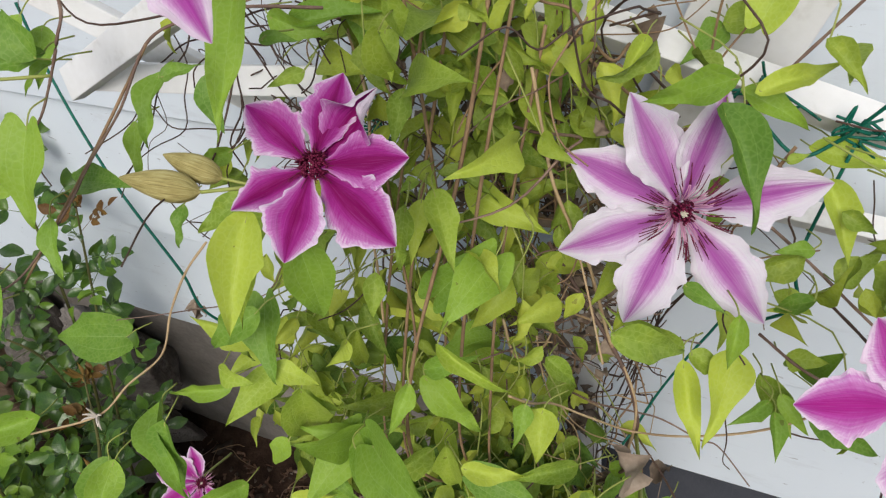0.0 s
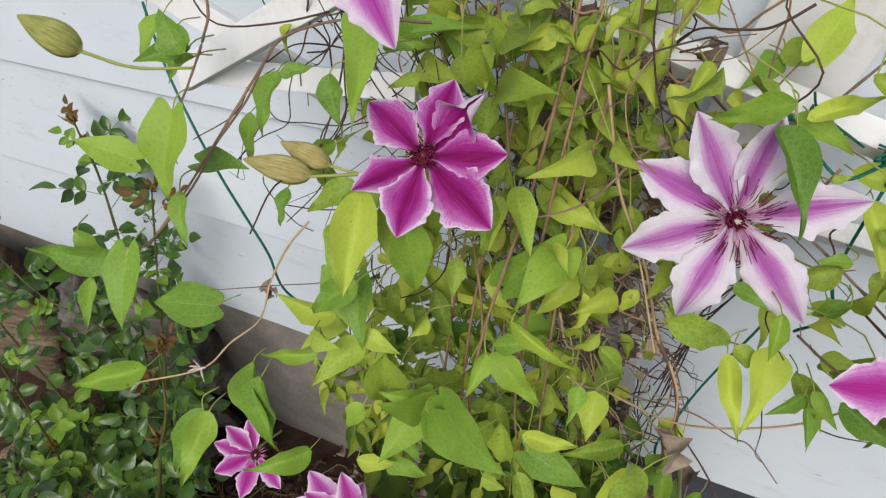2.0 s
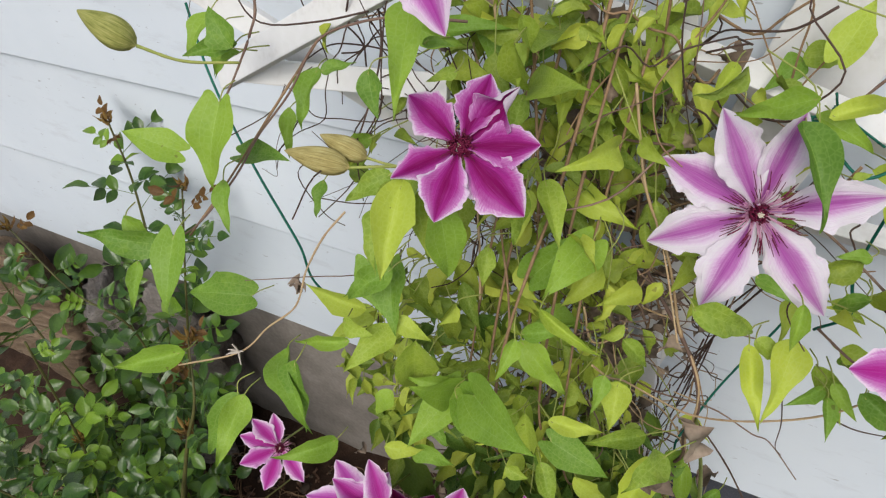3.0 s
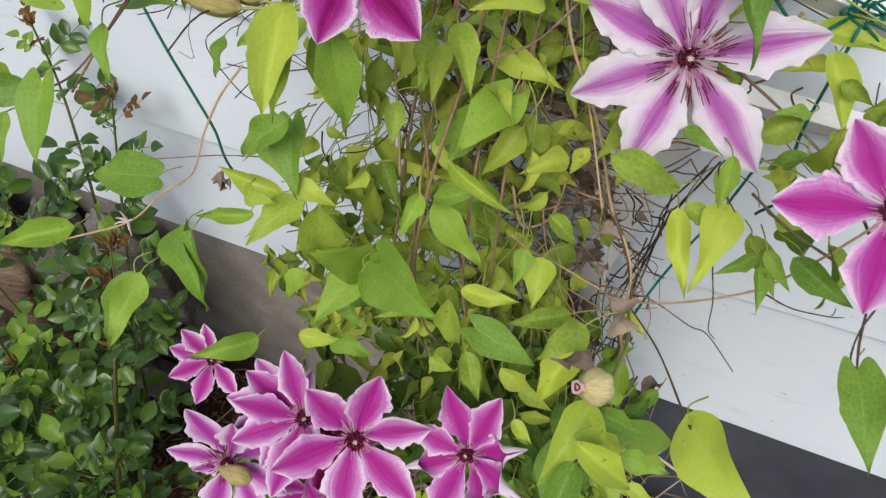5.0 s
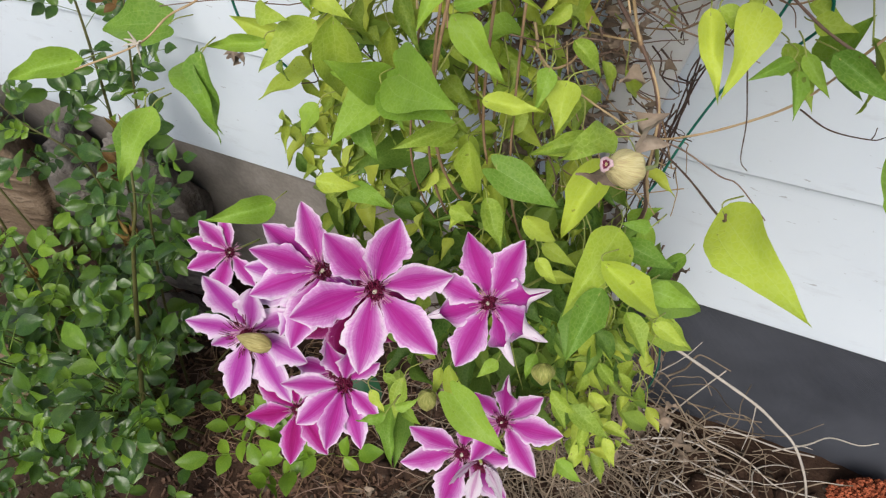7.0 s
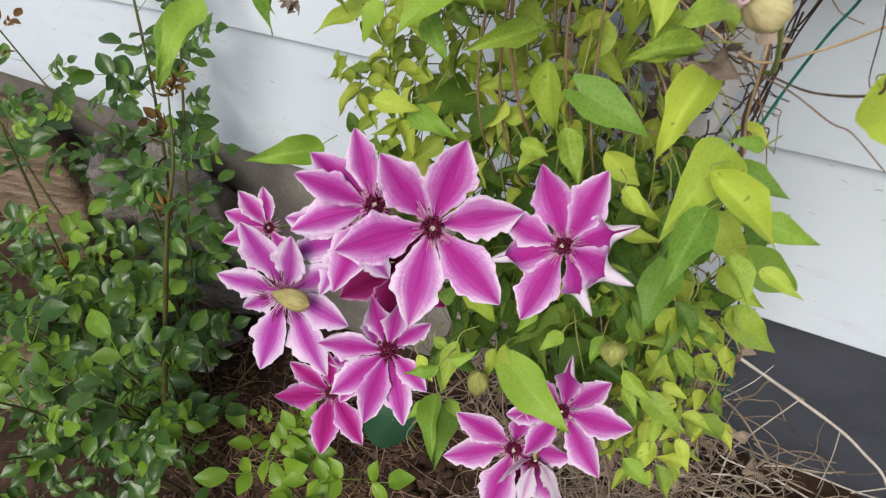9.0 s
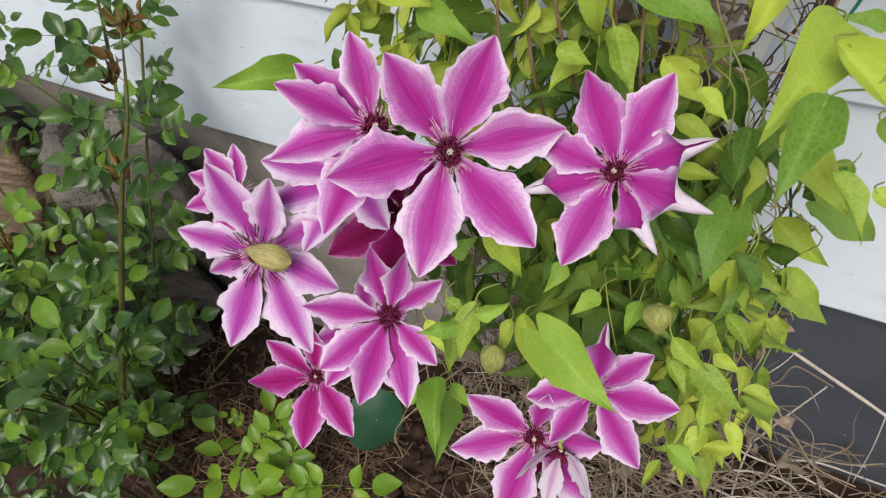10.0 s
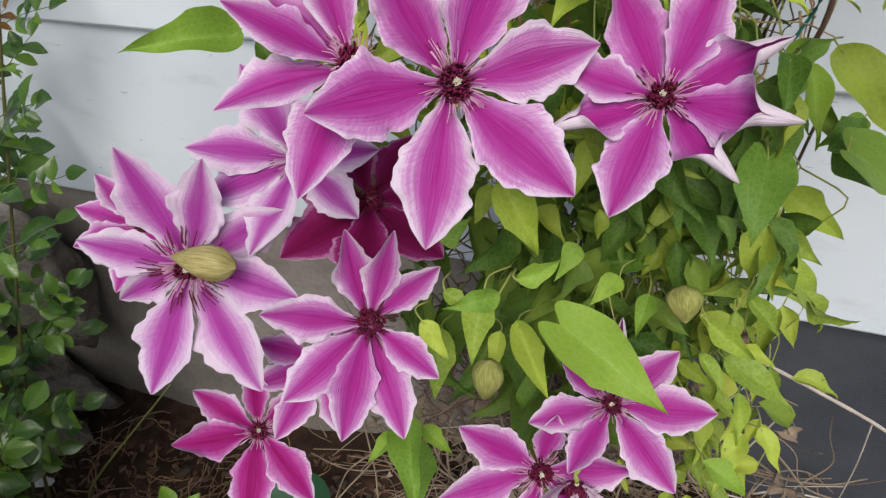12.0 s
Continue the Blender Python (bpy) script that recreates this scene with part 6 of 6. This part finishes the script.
for k in range(110):
    # the leaves deep inside
    p = Vector(in_bush())
    if k % 2:
        p.x -= 0.22 + 0.1 * rose_rng.random()
        p.y += 0.10
        p.z *= 0.92
    p.z *= 0.85
    p.y = min(p.y + 0.03, 0.36)
    a = rose_rng.random() * 6.28
    d = Vector((math.cos(a), math.sin(a), rose_rng.gauss(0.1, 0.25))).normalized()
    m = frame_pose(p, p + d * rose_rng.uniform(0.9, 1.3), (rose_rng.gauss(0.15, 0.5), rose_rng.gauss(-0.4, 0.45), 0.9))
    if k % 4 == 2:
        continue
    v, f, uv = compound_leaf(900 + k % 6, (5, 5, 7, 5, 3, 7)[k % 6], 0.03)
    o = len(verts)
    verts += [tuple(m @ Vector(q)) for q in v]
    faces += [tuple(o + i for i in g) for g in f]
    uvs += uv
child("foliage", mesh_of("foliage", verts, faces, rose_leaf, uvs), rose)["kind"] = "stuff"
runs = []
for k in range(40):
    x, y = rose_rng.gauss(-1.0, 0.11), rose_rng.gauss(0.06, 0.10)
    runs.append((smooth_path([(-1.03 + rose_rng.gauss(0, 0.05), 0.12 + rose_rng.gauss(0, 0.05), 0.01), ((x - 1.03) / 2, (y + 0.14) / 2, 0.22), (x, min(y, 0.4), 0.45)], 6), 0.0028, 0.0012))
child("twig_tangle", tubes("twig_tangle", runs, rose_stem, 5), rose)["kind"] = "stuff"

sprout = thing("rose_sprout", (-0.70, 0.12, ground_height(-0.70, 0.12)), "young rose shoot with bright green leaflets", "rose shoot")
for k, (x, y, z) in enumerate(((-0.764, 0.118, 0.15), (-0.72, 0.10, 0.17), (-0.632, 0.151, 0.16), (-0.57, 0.172, 0.15), (-0.66, 0.11, 0.16))):
    child("stem", tubes("stem", [(smooth_path([(-0.70, 0.12, 0.03), ((x - 0.70) / 2, (y + 0.12) / 2, z - 0.04), (x, y, z)], 5), 0.0018, 0.0010)], rose_stem, 6), sprout)
    for j in range(2):
        a = j * 2.6 + k * 1.3
        rose_leaf_at((x, y, z - 0.010 * j), (math.cos(a), math.sin(a), 0.5), rose_young, 1.22, sprout)

red_sprout = thing("rose_sprout", (-0.765, 0.162, ground_height(-0.765, 0.162)), "thin reddish rose shoot with few small young leaves", "rose shoot")
child("stem", tubes("stem", [(smooth_path([(-0.765, 0.162, 0.03), (-0.762, 0.170, 0.09), (-0.757, 0.190, 0.165)], 5), 0.0020, 0.0010)], vine_tan, 6), red_sprout)
for k, (z, a) in enumerate(((0.085, 0.3), (0.105, 2.9), (0.13, 4.4), (0.15, 1.2), (0.163, 3.4))):
    rose_leaf_at((-0.762 + 0.03 * (z - 0.09), 0.17 + 0.25 * (z - 0.09), z), (math.cos(a), math.sin(a), 0.35), rose_red if k % 2 else rose_young, 0.55, red_sprout)

# an outer cane of the bush, before the stones
rose_cane([(-1.10, 0.18, G), (-1.15, 0.21, 0.30), (-1.22, 0.24, 0.52), (-1.25, 0.26, 0.68)], 0.0034, 0.0014, 10, None, 0.95, start=0.7)


def round_leaf(at, radius):
    """A broad round leaf with a wavy rim, low over the soil."""
    verts, faces, uvs = [(0, 0, 0)], [], [(0.5, 0.0)]
    n, rings = 36, 6
    for r in range(1, rings + 1):
        for k in range(n):
            a = 2 * math.pi * k / n
            q = radius * r / rings * (1 + 0.025 * math.sin(3 * a + 1) * r / rings)
            verts.append((q * math.cos(a), q * math.sin(a), 0.012 * (r / rings) ** 2 + 0.003 * math.sin(4 * a) * (r / rings) ** 2))
            uvs.append((0.5 + 0.5 * (k % 6) / 6, r / rings))
    faces += [(0, 1 + k, 1 + (k + 1) % n) for k in range(n)]
    for r in range(rings - 1):
        faces += [(1 + r * n + k, 1 + (r + 1) * n + k, 1 + (r + 1) * n + (k + 1) % n, 1 + r * n + (k + 1) % n) for k in range(n)]
    ob = thing("round_leaf", (at[0], at[1], ground_height(at[0], at[1])), "round dark green leaf low over the soil", "leaf")
    child("blade", mesh_of("blade", verts, faces, dark_round, uvs), ob, pose(*at, 18, -8, 20))
    child("stalk", tubes("stalk", [(smooth_path([(at[0] + 0.01, at[1] + 0.02, ground_height(at[0], at[1])), (at[0] + 0.004, at[1] + 0.01, at[2] - 0.02), at], 4), 0.0018, 0.0014)], vine_green), ob)


dark_round = leaf_material("round_leaf", (0.008, 0.035, 0.016), (0.014, 0.055, 0.026), (0.024, 0.085, 0.038), (0.04, 0.11, 0.05), rough=0.5)
round_leaf((-0.555, 0.262, 0.21), 0.047)


# ---- the soil's litter ----
def straw(count, centre, spread, reach, radius, seed, material, label, flat=0.25, lift=0.06):
    rng = random.Random(seed)
    runs = []
    for _ in range(count):
        x, y = rng.gauss(centre[0], spread[0]), min(rng.gauss(centre[1], spread[1]), 0.43)
        d = Vector((rng.gauss(0.5, 1), rng.gauss(0, 0.6), rng.gauss(0, flat))).normalized()
        z = ground_height(x, y) + abs(rng.gauss(0, lift)) + 0.004
        pts = [Vector((x, y, z))]
        n = rng.randint(3, 5)
        for _ in range(n):
            d = (d + Vector((rng.gauss(0, 0.5), rng.gauss(0, 0.4), rng.gauss(-0.03, 0.33)))).normalized()
            q = pts[-1] + d * reach * rng.uniform(0.4, 1.3) / n
            q.y = min(q.y, 0.44)
            q.z = max(q.z, ground_height(q.x, q.y) + 0.003)
            pts.append(q)
        r = radius * rng.uniform(0.5, 1.5)
        runs.append((smooth_path(pts, 4), r, r * 0.6))
    ob = new("straw", tubes("straw", runs, material, 4))
    return tagged(ob, label, "dry stems", kind="stuff")


straw(430, (-0.19, 0.29, 0), (0.105, 0.06, 0), 0.16, 0.0011, 51, straw_mat, "tangle of dry pale stems over the soil", 0.4, 0.16)
straw(130, (-0.26, 0.20, 0), (0.12, 0.09, 0), 0.16, 0.0008, 52, straw_mat, "loose dry stems on dark soil", 0.2, 0.03)
straw(70, (0.0, 0.36, 0), (0.10, 0.05, 0), 0.15, 0.0010, 53, straw_mat, "thin pale twigs on the soil", 0.25, 0.03)
straw(150, (-0.62, 0.15, 0), (0.30, 0.15, 0), 0.13, 0.0010, 54, vine_brown, "thin brown twigs on the soil", 0.12, 0.008)
straw(170, (-0.78, 0.24, 0), (0.16, 0.09, 0), 0.11, 0.0011, 56, vine_tan, "reddish brown shreds of bark and twigs", 0.12, 0.008)
for k in range(60):
    rng = random.Random(850 + k)
    x, y = rng.uniform(-0.75, 0.3), rng.uniform(-0.05, 0.42)
    dead_leaf((x, y, ground_height(x, y) + 0.008), rng.uniform(0.015, 0.035), 850 + k)


def pebbles(count, seed):
    rng = random.Random(seed)
    bm = bmesh.new()
    bmesh.ops.create_icosphere(bm, subdivisions=1, radius=1.0)
    base = [tuple(v.co) for v in bm.verts]
    fs = [tuple(v.index for v in f.verts) for f in bm.faces]
    bm.free()
    verts, faces = [], []
    for _ in range(count):
        x, y = rng.uniform(-1.3, 0.4), rng.uniform(-0.2, 0.44)
        s = rng.uniform(0.002, 0.007) if rng.random() < 0.95 else rng.uniform(0.008, 0.015)
        c = Vector((x, y, ground_height(x, y)))
        o = len(verts)
        q = [1 + rng.gauss(0, 0.18) for _ in base]
        a, b = rng.uniform(0.6, 1.3), rng.uniform(0.5, 0.9)
        verts += [tuple(c + Vector((p[0] * s * w, p[1] * s * a * w, p[2] * s * b * w))) for p, w in zip(base, q)]
        faces += [tuple(o + i for i in f) for f in fs]
    ob = new("pebbles", mesh_of("pebbles", verts, faces, pebble_mat))
    return tagged(ob, "crumbs of soil and small stones", "pebbles", kind="stuff")


pebbles(1500, 61)


def bark_chips(count, seed):
    """Flakes of rotted bark lying about on the soil, joined."""
    rng = random.Random(seed)
    verts, faces = [], []
    for _ in range(count):
        x, y = rng.gauss(-0.74, 0.22), min(rng.gauss(0.20, 0.11), 0.43)
        a, b, c = rng.uniform(0.003, 0.012), rng.uniform(0.0015, 0.004), rng.uniform(0.0006, 0.0015)
        m = pose(x, y, ground_height(x, y) + 0.003, rng.gauss(0, 22), rng.gauss(0, 22), rng.uniform(0, 360))
        o = len(verts)
        for sz in (-1, 1):
            for px, py in ((-a, -b * rng.uniform(0.2, 1)), (a * rng.uniform(0.6, 1), -b), (a, b * rng.uniform(0.2, 1)), (-a * rng.uniform(0.5, 1), b)):
                verts.append(tuple(m @ Vector((px, py, sz * c))))
        faces += [tuple(o + i for i in f) for f in ((0, 3, 2, 1), (4, 5, 6, 7), (0, 1, 5, 4), (1, 2, 6, 5), (2, 3, 7, 6), (3, 0, 4, 7))]
    ob = new("bark_chips", mesh_of("bark_chips", verts, faces, chip_mat, smooth=False))
    return tagged(ob, "red-brown flakes of rotted bark on soil", "bark chips", kind="stuff")


chip_mat = mottled("bark_chip", ((0.25, (0.035, 0.017, 0.010)), (0.5, (0.11, 0.062, 0.04)), (0.8, (0.25, 0.17, 0.12))), 60, 0.9, 400, 0.5)
bark_chips(2400, 63)


def twig_thing(points, r0, r1, label):
    ob = new("twig", tubes("twig", [(smooth_path(points, 7), r0, r1)], twig_pale, 6, 0.2))
    return tagged(ob, label, "twig", "bare twigs")


twig_thing([(-0.11, 0.370, 0.572), (-0.049, 0.360, 0.555), (0.0, 0.352, 0.540), (0.05, 0.342, 0.525), (0.078, 0.331, 0.515), (0.101, 0.324, 0.498), (0.124, 0.326, 0.430), (0.139, 0.330, 0.358), (0.150, 0.336, 0.29), (0.152, 0.345, 0.20)], 0.0019, 0.0014, "long bare pale twig arching before the dark sheet")
twig_thing([(0.05, 0.342, 0.525), (0.052, 0.344, 0.46), (0.050, 0.346, 0.388)], 0.0008, 0.0005, "thin dry side twig hanging down")


def crumb_heap(at, size, count, seed):
    """A heap of rusty crumbs, joined."""
    rng = random.Random(seed)
    bm = bmesh.new()
    bmesh.ops.create_icosphere(bm, subdivisions=1, radius=1.0)
    base = [tuple(v.co) for v in bm.verts]
    fs = [tuple(v.index for v in f.verts) for f in bm.faces]
    bm.free()
    verts, faces = [], []
    for _ in range(count):
        a, r = rng.random() * 6.283, math.sqrt(rng.random())
        c = Vector(at) + Vector((math.cos(a) * r * size[0], math.sin(a) * r * size[1], size[2] * (1 - r * r) * rng.random()))
        s = rng.uniform(0.0010, 0.0038)
        o = len(verts)
        verts += [tuple(c + Vector((p[0], p[1] * 0.7, p[2])) * s * rng.uniform(0.4, 1.6)) for p in base]
        faces += [tuple(o + i for i in f) for f in fs]
    ob = new("rust_heap", mesh_of("rust_heap", verts, faces, rust_mat, smooth=False))
    return tagged(ob, "crumbly rust-red heap on the soil by the sheet", "rust crumbs", kind="stuff")


crumb_heap((0.235, 0.425, 0.20), (0.06, 0.028, 0.085), 1900, 33)

stem([(0.030, 0.300, 1.118), (0.062, 0.262, 1.120), (0.072, 0.222, 1.115), (0.075, 0.200, 1.098), (0.078, 0.191, 1.087)], 0.0009, 0.0007, tendril_dark, 6)


def clods(count, seed):
    """Dark crumbling lumps of earth at the foot of the sheet."""
    rng = random.Random(seed)
    bm = bmesh.new()
    bmesh.ops.create_icosphere(bm, subdivisions=2, radius=1.0)
    base = [v.co.copy() for v in bm.verts]
    fs = [tuple(v.index for v in f.verts) for f in bm.faces]
    bm.free()
    verts, faces = [], []
    for k in range(count):
        x, y = rng.uniform(-0.55, 0.30), rng.uniform(0.18, 0.43)
        s = rng.uniform(0.005, 0.016)
        c = Vector((x, y, ground_height(x, y) + s * 0.3))
        o = len(verts)
        verts += [tuple(c + p * s * (1 + 0.5 * noise.noise(p * 1.7 + Vector((k, 0, 0))))) for p in base]
        faces += [tuple(o + i for i in f) for f in fs]
    ob = new("earth_clods", mesh_of("earth_clods", verts, faces, soil_mat))
    return tagged(ob, "dark crumbling clods of earth", "earth clods", kind="stuff")


clods(420, 71)

straw(46, (-0.10, 0.33, 0), (0.09, 0.04, 0), 0.22, 0.0014, 55, twig_pale, "long pale dry stems lying over one another", 0.35, 0.10)
twig_thing([(0.0, 0.385, 0.30), (0.06, 0.39, 0.27), (0.11, 0.385, 0.235), (0.17, 0.39, 0.24), (0.20, 0.392, 0.235)], 0.0013, 0.0008, "thin crooked pale twig lying on dark earth")
twig_thing([(0.101, 0.324, 0.498), (0.112, 0.322, 0.507), (0.120, 0.324, 0.503)], 0.0006, 0.0004, "short thin side twig")


def dry_calyx(at, seed):
    """The pale dried end of a shoot: a few short curled tips."""
    rng = random.Random(seed)
    runs = []
    for k in range(9):
        d = Vector((rng.gauss(-0.3, 0.7), rng.gauss(-0.4, 0.5), rng.gauss(-0.3, 0.7))).normalized() * rng.uniform(0.005, 0.010)
        runs.append((smooth_path([Vector(at), Vector(at) + d * 0.6 + Vector((0, 0, 0.001)), Vector(at) + d], 4), 0.0009, 0.0003))
    return child("dry_tip", tubes("dry_tip", runs, twig_pale, 5), vine, label="pale dried shoot tip")


dry_calyx((-0.325, 0.093, 1.144), 5)
dry_calyx((-0.118, 0.216, 1.062), 6)
